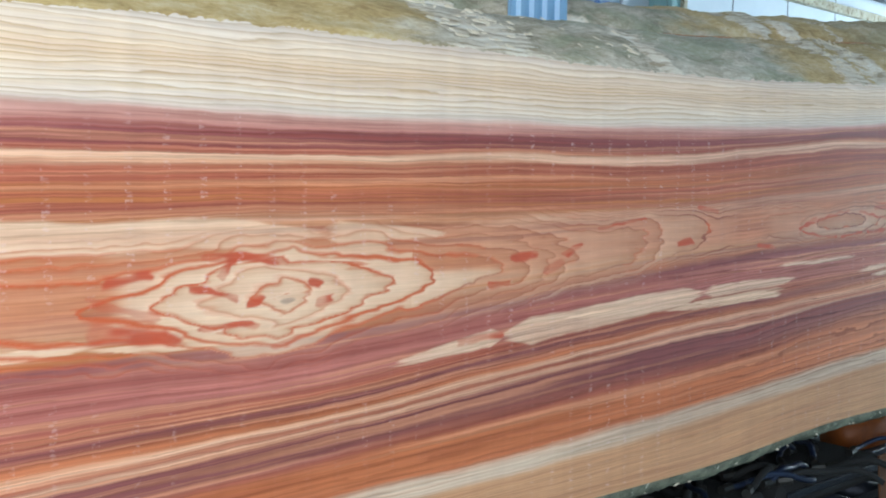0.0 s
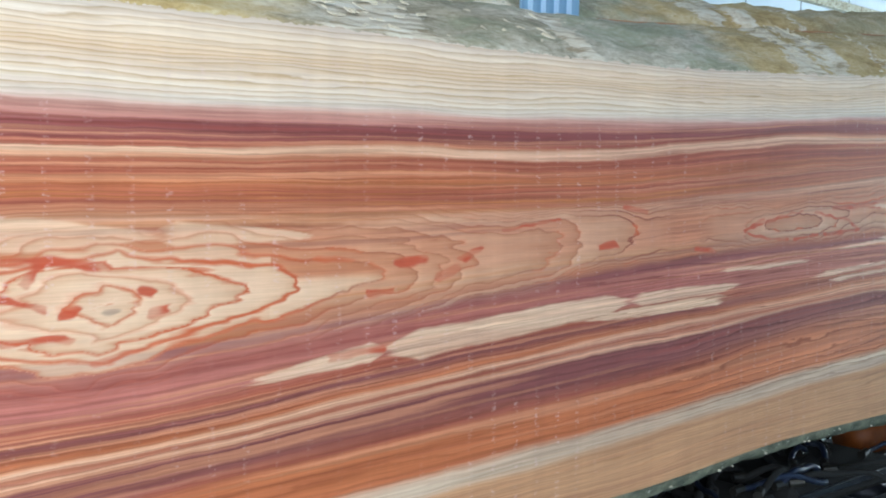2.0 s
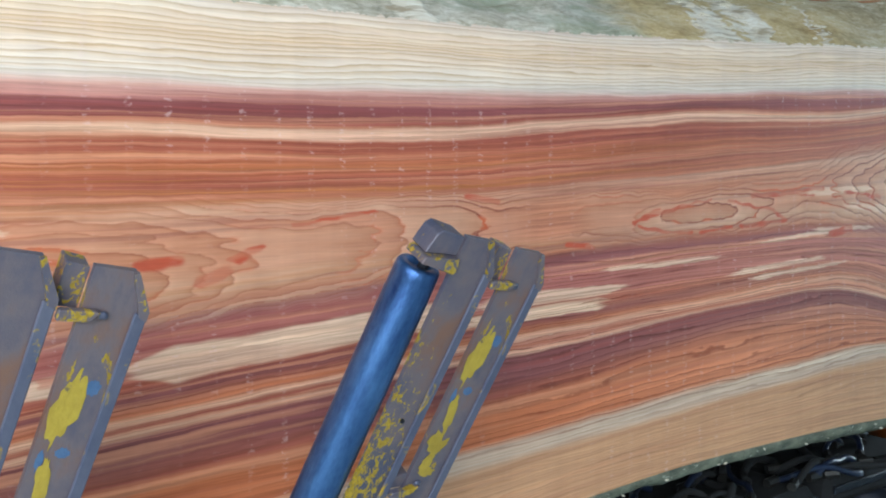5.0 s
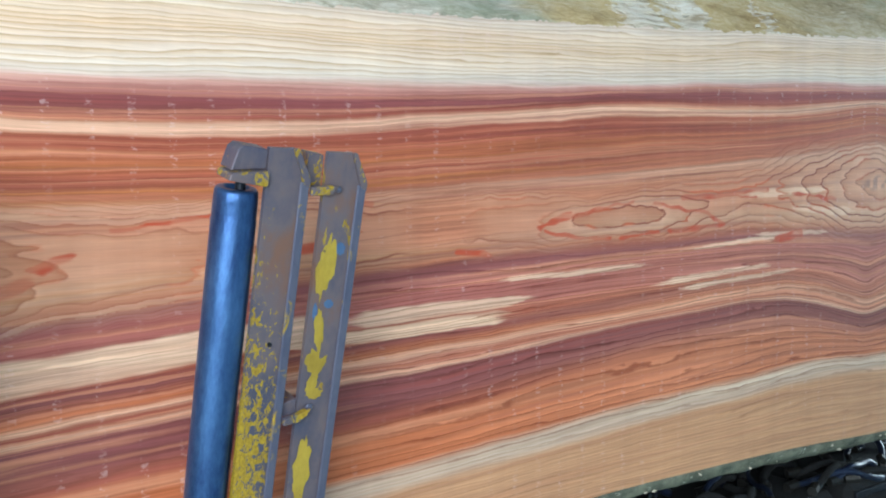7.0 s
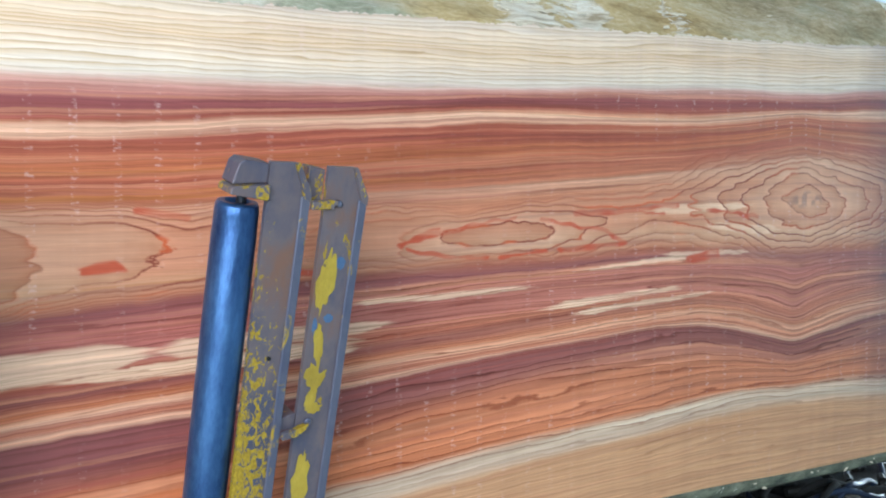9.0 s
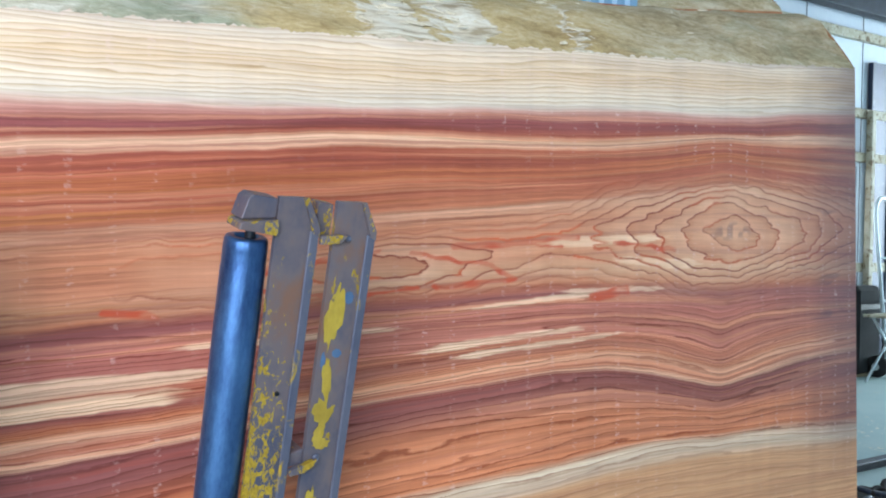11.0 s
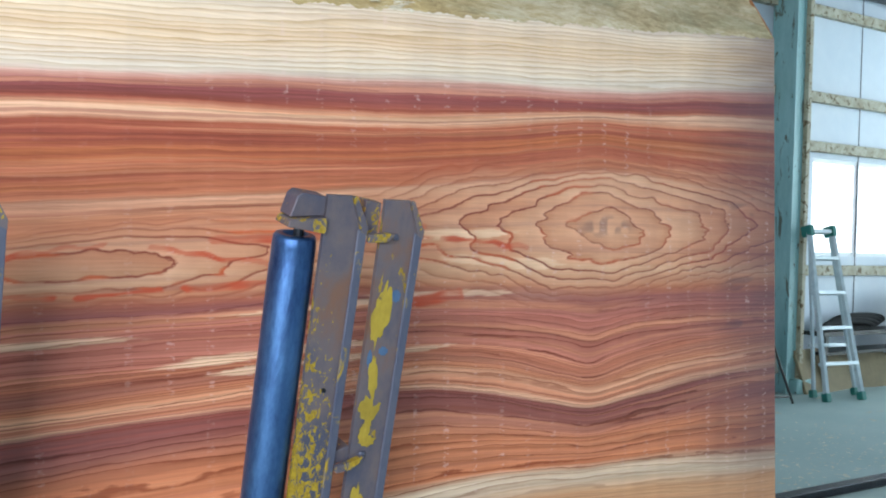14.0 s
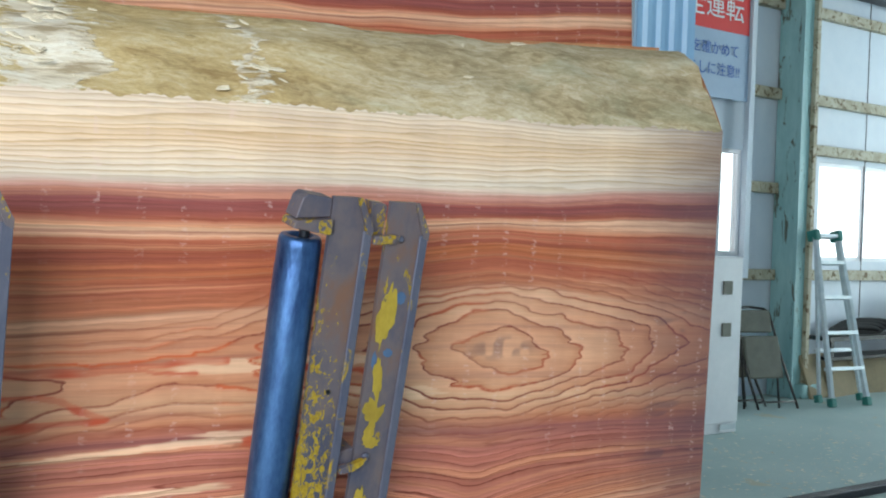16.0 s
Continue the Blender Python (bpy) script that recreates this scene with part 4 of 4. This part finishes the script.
    for z in (0.25, 0.75, 1.1):
        part("bolt", tube([(0.105, -0.051, z), (0.105, -0.044, z)], 0.004, 8), DARK_STEEL, front_post)
    return arm


arms = [support_arm(0.687), support_arm(0.008)]

for arm in arms:
    frame_ = thing("pivot_frame", "dark steel pivot frame bolted to the floor", "frame", pose(arm.location.x, 1.83, 0), "arm pivot frames")
    for x in (-0.05, 0.297):
        part("cheek_plate", boxes((x, x + 0.022, -0.24, 0.07, 0.0, 0.36), bevel=0.006), DARK_STEEL, frame_)
    part("tie_bar", tube([(-0.04, 0.062, 0.3), (0.31, 0.062, 0.3)], 0.012, 10), DARK_STEEL, frame_)

# ---- machine bed below the log ----
bed = thing("roller_bed", "dark greasy steel roller conveyor under the log", "conveyor")
part("side_beam", boxes((-2, 7.5, 1.93, 2.0, 0.0, 0.15), bevel=0.008), DARK_STEEL, bed)
part("side_beam", boxes((-2, 7.5, 2.58, 2.65, 0.0, 0.15), bevel=0.008), DARK_STEEL, bed)
roll = mesh_of("bed_roller", tube([(0, 1.98, 0.09), (0, 2.6, 0.09)], 0.06, 16), DARK_STEEL, True)
for k in range(30):
    ob = new("bed_roller", roll)
    ob.parent = bed
    ob.location.x = -1.9 + 0.31 * k

motor = thing("drive_motor", "faded orange electric drive motor beside the conveyor", "motor", pose(4.75, 2.35, 0.152))
part("housing", tube([(-0.2, 0, 0.11), (0.14, 0, 0.11), (0.16, 0, 0.11)], 0.1, 20), ORANGE, motor, "", True)
part("terminal_box", boxes((-0.08, 0.06, -0.06, 0.06, 0.19, 0.26), bevel=0.008), ORANGE, motor)
part("foot", boxes((-0.2, 0.16, -0.1, 0.1, 0, 0.03), bevel=0.004), DARK_STEEL, motor)
cover = thing("chain_cover", "dark blue oily sheet-metal chain cover on the conveyor", "cover", pose(3.95, 2.3, 0.152))
part("casing", boxes((-0.42, 0.42, -0.26, 0.26, 0, 0.12), bevel=0.03), BLACK, cover)
part("hinge_strip", boxes((-0.4, 0.4, -0.275, -0.262, 0.06, 0.09), bevel=0.004), DARK_STEEL, cover)
cover = copy_thing(cover, pose(3.0, 2.28, 0.152))
# hoses, a bracket and a rusty plate tangled round the covers
rnd = random.Random(21)
for k in range(22):
    x, y = 2.6 + 0.075 * k + rnd.uniform(-0.05, 0.05), rnd.uniform(2.03, 2.30)
    hose_ = thing("hydraulic_hose", "dark oily hydraulic hose draped over the conveyor", "hose", pose(x, y, 0.286, 0, 0, rnd.uniform(-50, 50)), "conveyor hoses")
    bow, run = rnd.uniform(0.01, 0.05), rnd.uniform(0.22, 0.45)
    part("hose_body", tube([(run * q, 0.10 * math.sin(2.6 * q + k) * q, bow * math.sin(math.pi * q) + 0.012 * math.sin(9 * q + k)) for q in (j / 14 for j in range(15))], rnd.uniform(0.010, 0.017), 8), BLACK if k % 3 else NAVY, hose_, "", True)
    part("coupling", tube([(-0.02, 0, -0.001), (0.035, 0, 0.006)], 0.019, 8), TUBE, hose_)
bracket = thing("steel_bracket", "upright grey-blue steel bracket beside the conveyor", "bracket", pose(4.50, 1.90, 0))
part("upright", boxes((-0.016, 0.016, -0.02, 0.02, 0, 0.40), bevel=0.004), GUARD, bracket)
part("foot_plate", boxes((-0.06, 0.06, -0.024, 0.024, 0, 0.012), bevel=0.003), DARK_STEEL, bracket)
rust = thing("rusty_plate", "brown rusty steel plate leaning on the conveyor beam", "plate", pose(4.22, 1.905, 0.0, -4, 0, 0))
part("sheet_metal", boxes((-0.13, 0.13, 0, 0.01, 0, 0.33), bevel=0.003), RUST, rust)
guard = thing("blade_guide_guard", "light blue ribbed sheet guard of the band saw guide", "saw guard")
bm = bmesh.new()
n = 26
front = [(2.112 + 0.245 * k / n, 2.163 - 0.006 * (1 if (k // 3) % 2 else -1)) for k in range(n + 1)]
for (x0, y0), (x1, y1) in zip(front, front[1:]):
    bm.faces.new([bm.verts.new(v) for v in ((x0, y0, 1.86), (x1, y1, 1.86), (x1, y1, 4.2), (x0, y0, 4.2))])
part("ribbed_sheet", bm, GUARD, guard)
part("backing_plate", boxes((2.112, 2.357, 2.175, 2.185, 1.86, 4.2)), GUARD, guard)
part("hanger_beam", boxes((1.9, 2.6, 2.05, 2.35, 4.2, 4.5), bevel=0.01), DARK_STEEL, guard)

# ---- building ----
def structure(name, bm, mat, label, category):
    return tagged(part(name, bm, mat, None), label, category, "", "structure")


structure("floor", boxes((-40, 60, -60, 40, -0.2, 0)), FLOOR, "dusty blue-grey concrete floor with sawdust", "floor")
# unseen roof, assumed in order to close the hall
structure("ceiling", boxes((-12.1, 16.1, -3.7, 6.22, 6.0, 6.15)), ROOFM, "assumed grey corrugated roof sheets, out of view", "ceiling")
WY = 6.1
bm = bmesh.new()
win = ((7.02, 7.32, 1.3, 2.27), (8.44, 10.2, 1.27, 2.24))
xs = [-12, 7.02, 7.32, 8.44, 10.2, 16]
for x0, x1 in zip(xs, xs[1:]):
    hole = [w for w in win if abs(w[0] - x0) < 1e-6]
    if hole:
        box(bm, x0, x1, WY, WY + 0.12, 0, hole[0][2])
        box(bm, x0, x1, WY, WY + 0.12, hole[0][3], 6)
    else:
        box(bm, x0, x1, WY, WY + 0.12, 0, 6)
structure("wall_north", bm, WALLP, "pale blue-grey metal panel wall with seams", "wall")
# unseen walls; the south one and its opening are set for light falloff
structure("wall_west", boxes((-12.1, -12, -3.7, 6.22, 0, 6)), WALLP, "assumed pale blue-grey metal wall, out of view", "wall")
structure("wall_south", boxes((-12, -7.5, -3.7, -3.6, 0, 6), (-1.5, 16, -3.7, -3.6, 0, 6), (-7.5, -1.5, -3.7, -3.6, 5, 6)), WALLP, "assumed pale blue metal wall with a wide opening, out of view", "wall")
structure("wall_east", boxes((16, 16.1, -3.7, -1.5, 0, 6), (16, 16.1, 5.9, 6.22, 0, 6), (16, 16.1, -1.5, 5.9, 4.4, 6)), WALLP, "assumed pale blue metal wall with a wide opening, out of view", "wall")
bm = bmesh.new()
box(bm, 6.2, 15, 6.9, 6.92, 0.6, 3.2)
structure("backdrop", bm, SKYGLOW, "bright overcast daylight outside the windows", "backdrop")


def girt(x0, x1, z):
    ob = part("girt", boxes((x0, x1, WY - 0.075, WY - 0.004, z - 0.05, z + 0.05), bevel=0.004), GIRT)
    tagged(ob, "rusty cream-painted steel girt on the wall", "girt", "wall girts", "structure")


for z in (1.13, 1.94, 2.82, 3.66, 4.5):
    girt(6.2, 7.75, z) if z != 1.94 else girt(7.34, 7.75, z)
    if z != 1.94:
        girt(8.02, 12.5, z)
girt(8.02, 12.5, 2.34)
for x in (7.34, 8.3, 9.18, 10.25, 11.3):
    structure("wall_seam", boxes((x, x + 0.012, WY - 0.003, WY + 0.01, 0, 6)), DARK_STEEL, "dark vertical joint between wall panels", "joint")
# dark colour carries the shadow on the eaves beam
beam = part("eaves_beam", boxes((6.2, 13, 5.86, 6.02, 3.86, 4.06), bevel=0.005), DARK_STEEL)
tagged(beam, "steel eaves beam along the wall, coloured dark for its shadow", "beam", "", "structure")
# steel column
col = thing("steel_column", "teal-painted steel H-column with rust and cream edge", "column", None, "", "structure")
part("shaft", boxes((7.76, 7.93, 5.84, 6.09, 0, 6), bevel=0.006), COLUMN, col)
part("lip", boxes((7.745, 7.765, 5.80, 5.838, 0, 6)), COLUMN, col)
# cream colour stands for light on the column's south flange
part("cream_edge", boxes((7.932, 7.985, 5.80, 5.86, 0.12, 6), bevel=0.004), GIRT, col, "cream steel angle, pale for the lit flange")
part("foot_block", boxes((7.84, 8.08, 5.74, 6.0, 0, 0.13), bevel=0.01), COLUMN, col)
structure("window_post", boxes((7.225, 7.295, 5.97, 6.022, 1.1, 2.685), (7.235, 7.295, 5.97, 6.022, 2.685, 6)), WALLP, "pale vertical window post", "post")
# black strip drawn for the darkness inside the slot by the column
structure("slot_strip", boxes((8.2, 8.28, 6.03, 6.09, 0.6, 2.8)), BLACK, "black strip for the dark slot beside the column", "gap")
for k, (x0, x1, z0, z1) in enumerate(win):
    w = thing("window_%d" % (k + 1), "bright window with a white aluminium frame", "window", None, "", "structure")
    fr = bmesh.new()
    for b in ((x0, x1, z0, z0 + 0.04), (x0, x1, z1 - 0.04, z1), (x0, x0 + 0.04, z0 + 0.04, z1 - 0.04), (x1 - 0.04, x1, z0 + 0.04, z1 - 0.04)):
        box(fr, b[0], b[1], WY + 0.02, WY + 0.08, b[2], b[3])
    part("window_frame", fr, WHITE, w)
    if x1 - x0 > 1:
        part("mullion", boxes(((x0 + x1) / 2 - 0.13, (x0 + x1) / 2 - 0.09, WY + 0.01, WY + 0.05, z0 + 0.04, z1 - 0.04)), WHITE, w)
    p = part("pane", boxes((x0 + 0.04, x1 - 0.04, WY + 0.045, WY + 0.05, z0 + 0.04, z1 - 0.04)), GLASS, w)
    p.visible_shadow = False

# sign
sign = thing("safety_sign", "grey-blue safety sign with a red heading band", "sign")
board = part("board", boxes((6.0, 7.23, 6.0, 6.022, 2.69, 3.76)), SIGNM, sign)
part("red_band", boxes((6.02, 7.215, 5.994, 6.0, 3.28, 3.74)), RED, board)


def lettering(body, size, x, z, mat, label):
    cu = bpy.data.curves.new("lettering", "FONT")
    cu.body, cu.size, cu.extrude = body, size, 0.001
    cu.align_x = "RIGHT"
    ob = bpy.data.objects.new("tmp", cu)
    scene.collection.objects.link(ob)
    me = bpy.data.meshes.new_from_object(ob.evaluated_get(bpy.context.evaluated_depsgraph_get()))
    bpy.data.objects.remove(ob)
    me.materials.clear()
    me.materials.append(mat)
    o = new("lettering", me)
    o.parent = board
    o.matrix_basis = pose(x, 5.991, z, 90, 0, 0)
    tagged(o, label)


lettering("安全運転", 0.25, 7.14, 3.40, WHITE, "white heading letters")
lettering("安全を確かめて", 0.122, 7.09, 3.07, BLUEINK, "blue letters")
lettering("み降ろしに注意!!", 0.122, 7.11, 2.89, BLUEINK, "blue letters")

# white cabinet
cab = thing("white_cabinet", "white metal cabinet with dark square handles", "cabinet", pose(5.98, 4.95, 0))
part("body", boxes((-0.6, 0, 0, 0.4, 0, 1.31), bevel=0.006), WHITE, cab)
cab_door = part("door", boxes((-0.59, -0.005, -0.012, -0.002, 0.08, 1.30), bevel=0.003), WHITE, cab)
for z in (1.08, 0.77):
    part("handle", boxes((-0.22, -0.12, -0.024, -0.012, z - 0.05, z + 0.05), bevel=0.004), CHAIRM, cab_door, "dark recessed handle")
part("label_plate", boxes((-0.2, -0.03, -0.02, -0.012, 0.03, 0.07)), ALU, cab)

# folding chairs leaning on the wall
def folding_chair(m):
    ch = thing("folding_chair", "folded grey-green vinyl steel-tube chair leaning on the wall", "chair", m, "folded chairs")
    for s in (-0.2, 0.2):
        part("side_tube", tube([(s, -0.10, 0), (s, 0.02, 0.45), (s, 0.10, 0.86), (s * 0.8, 0.11, 0.90), (0, 0.11, 0.915)], 0.011, 8), TUBE, ch, "", True)
        part("rear_leg", tube([(s * 0.9, 0.12, 0.02), (s * 0.9, 0.04, 0.62)], 0.010, 8), TUBE, ch, "", True)
    part("backrest", boxes((-0.18, 0.18, 0.06, 0.085, 0.68, 0.88), bevel=0.01), CHAIRM, ch)
    part("seat", boxes((-0.18, 0.18, -0.01, 0.025, 0.27, 0.64), bevel=0.012), CHAIRM, ch)
    part("stretcher", tube([(-0.2, -0.085, 0.06), (0.2, -0.085, 0.06)], 0.009, 8), TUBE, ch, "", True)
    return ch


chair = folding_chair(pose(7.02, 5.45, 0.005, -16, 0, -14))
copy_thing(chair, pose(6.80, 5.60, 0.005, -18, 0, -8))

# stepladder
lad = thing("stepladder", "aluminium stepladder with teal plastic feet leaning on the wall", "ladder", pose(7.93, 5.31, 0, -13, 0, -8))
for s in (-1, 1):
    front = part("front_rail", tube([(s * 0.215, 0, 0.06), (s * 0.14, 0, 1.56)], 0.030, 6), ALU, lad)
    rear = part("rear_rail", tube([(s * 0.26 + 0.06, 0.16, 0.08), (s * 0.13 + 0.05, 0.06, 1.5)], 0.021, 6), ALU, lad)
    part("foot", boxes((s * 0.215 - 0.03, s * 0.215 + 0.03, -0.03, 0.04, 0.0, 0.08), bevel=0.008), TEAL, front, "teal plastic foot")
    part("foot", boxes((s * 0.26 + 0.02, s * 0.26 + 0.08, 0.13, 0.19, 0.05, 0.12), bevel=0.008), TEAL, rear, "teal plastic foot")
    part("top_cap", boxes((s * 0.14 - 0.03, s * 0.14 + 0.03, -0.04, 0.08, 1.5, 1.6), bevel=0.01), TEAL, lad, "teal plastic hinge cap")
for k in range(1, 5):
    f = k * 0.205
    part("tread", boxes((-0.23 + 0.1 * f, 0.23 - 0.1 * f, -0.03, 0.05, 1.56 * f, 1.56 * f + 0.03)), ALU, lad)
part("tread", boxes((-0.15, 0.15, -0.03, 0.06, 1.53, 1.56)), ALU, lad)
part("rear_brace", boxes((-0.2, 0.27, 0.125, 0.145, 0.5, 0.53)), ALU, lad)

# things along the wall behind the ladder
rnd = random.Random(2)
for k, (x, w, h, lean) in enumerate(((8.12, 0.42, 0.42, -20), (8.5, 0.5, 0.36, -26), (9.0, 0.6, 0.4, -24), (9.6, 0.55, 0.34, -28))):
    b = thing("cardboard_sheet", "brown flattened cardboard leaning against the wall", "cardboard", pose(x, 5.72, 0, lean, 0, rnd.uniform(-8, 8)), "cardboard along the wall")
    part("sheet", boxes((-w / 2, w / 2, 0, 0.03, 0, h), bevel=0.004), CARD, b)
hose = thing("black_hose_coil", "coil of black hose hung along the wall", "hose", pose(8.75, 5.86, 0.585))
for k in range(4):
    part("loop", tube([(0.42 * math.cos(t) + 0.09 * k, 0.02 * k, 0.05 * math.sin(t) + 0.02 * k) for t in (2 * math.pi * j / 24 for j in range(25))], 0.022, 8), BLACK, hose, "", True)
shelf = thing("low_shelf", "low grey steel shelf along the wall", "shelf", pose(8.9, 5.85, 0))
part("top", boxes((-0.7, 1.2, -0.12, 0.15, 0.52, 0.56)), TUBE, shelf)
part("top", boxes((-0.7, 1.2, -0.12, 0.15, 0.34, 0.37)), TUBE, shelf)
for x in (-0.65, 1.15):
    part("leg", boxes((x, x + 0.04, -0.1, -0.06, 0, 0.52)), TUBE, shelf)
# beyond the window: a post, a dark doorway, and gear stored against the wall
structure("doorway_post", boxes((10.24, 10.31, 5.95, 6.025, 0, 2.85), bevel=0.004), GIRT, "rusty cream doorway post", "post")
# dark sheet stands in for the darkness of an open doorway
door = structure("doorway_sheet", boxes((10.36, 12.4, 6.03, 6.09, 0, 3.4), bevel=0.004), NAVY, "dark ribbed sheet in place of a dark doorway", "door")
for x in (10.7, 11.2, 11.7, 12.2):
    part("sheet_rib", boxes((x, x + 0.03, 6.012, 6.028, 0.05, 3.35), bevel=0.003), DARK_STEEL, door)
truck = thing("hand_truck", "tubular aluminium hand truck standing against the wall", "hand truck", pose(10.15, 5.55, 0, -6, 0, 6))
part("frame_loop", tube([(-0.22, 0, 0.02)] + [(-0.22 * math.cos(a_), 0, 1.66 + 0.24 * math.sin(a_)) for a_ in (math.pi * k / 14 for k in range(15))] + [(0.22, 0, 0.02)], 0.02, 10), ALU, truck, "", True)
for z in (0.35, 0.8, 1.25):
    part("cross_tube", tube([(-0.215, 0, z), (0.215, 0, z)], 0.013, 8), ALU, truck, "", True)
part("toe_plate", boxes((-0.24, 0.24, -0.2, 0.02, 0.003, 0.015), bevel=0.003), ALU, truck)
for s_ in (-0.27, 0.27):
    wheel = part("wheel", tube([(s_ - 0.03, 0.09, 0.12), (s_ + 0.03, 0.09, 0.12)], 0.115, 20), BLACK, truck, "black rubber wheel", True)
    part("hub", tube([(s_ - 0.036, 0.09, 0.12), (s_ + 0.036, 0.09, 0.12)], 0.04, 12), ALU, wheel)
trestle = thing("folding_trestle", "pale folding trestle with crossed legs", "trestle", pose(9.72, 5.28, 0))
for y0 in (-0.16, 0.16):
    part("leg", tube([(-0.36, y0, 0.015), (0.30, y0, 0.66)], 0.014, 8), ALU, trestle, "", True)
    part("leg", tube([(0.36, y0 * 0.86, 0.015), (-0.30, y0 * 0.86, 0.66)], 0.014, 8), ALU, trestle, "", True)
part("top_rail", boxes((-0.42, 0.42, -0.18, 0.18, 0.662, 0.69), bevel=0.006), GIRT, trestle)
# plain black shape for an unidentified dark object
case = thing("black_wall_object", "unidentified black object on the floor by the wall", "case", pose(9.86, 5.80, 0))
part("shell", boxes((-0.24, 0.24, -0.1, 0.1, 0.0, 0.95), bevel=0.05), BLACK, case)
part("lid_strap", boxes((-0.2, 0.2, -0.112, -0.101, 0.70, 0.76), bevel=0.004), TUBE, case)
rail = part("floor_rail", boxes((3.6, 14, 3.32, 3.40, 0.0, 0.05), bevel=0.006), DARK_STEEL)
tagged(rail, "dark steel carriage rail on the concrete floor", "rail", "", "structure")


rnd = random.Random(9)
bm = bmesh.new()
for k in range(900):
    x, y, s = rnd.gauss(5.6, 1.3), rnd.gauss(3.9, 0.55), rnd.uniform(0.006, 0.02)
    if y < 3.45:
        continue
    t = rnd.uniform(0, 6.3)
    bm.faces.new([bm.verts.new((x + s * math.cos(t + d) * f, y + s * math.sin(t + d) * f, 0.004 + 0.003 * rnd.random())) for d, f in ((0, 1.3), (1.6, 0.5), (3.1, 1.2), (4.7, 0.6))])
tagged(part("sawdust", bm, FLAKE), "pale sawdust and chips scattered on the floor", "sawdust", "", "stuff")


# ---- what moves ----
SLIDE = (0.0, 0.104, 0.195, 0.294, 0.405, 0.517, 0.622, 0.735, 0.862, 0.976)


# seconds, tilt towards the walkway, sideways lean of the slanting pivot
ARM_SWING = ((0, 86, 3), (4.1, 85, 3), (4.5, 54, 23), (4.6, 45.5, 26), (4.7, 39, 25), (5.0, 25, 10), (5.4, 13, 0), (16, 13, 0))


def motions():
    rows = [(k * 0.5, s) for k, s in enumerate(SLIDE)] + [(7.0, 1.497), (7.5, 1.604), (8.0, 1.709), (10.5, 2.220), (11.0, 2.326), (11.5, 2.437), (12.0, 2.552),
            (12.5, 2.665), (13.0, 2.782), (13.5, 2.896), (14.0, 3.008), (14.5, 3.121), (15.0, 3.240), (15.5, 3.340)]
    walk(log, [(t, pose(-s, 0, 0)) for t, s in rows] + [(16.0, pose(-3.38, 0, 0))])
    walk(slab, [(t, pose(-s, 0, 0)) for t, s in rows] + [(15.6, pose(-3.39, -0.003, -0.035, -0.2, 0.5, -0.3)), (15.72, pose(-3.47, 0.002, -0.150, 2.3, 2.12, -0.53)), (16.0, pose(-3.4897, 0.0045, -0.1532, 2.582, 2.302, -0.578))])
    for arm in arms:
        at = arm.location
        walk(arm, [(t, pose(at.x, 1.83, 0.06, tilt, lean, 0)) for t, tilt, lean in ARM_SWING])


motions()
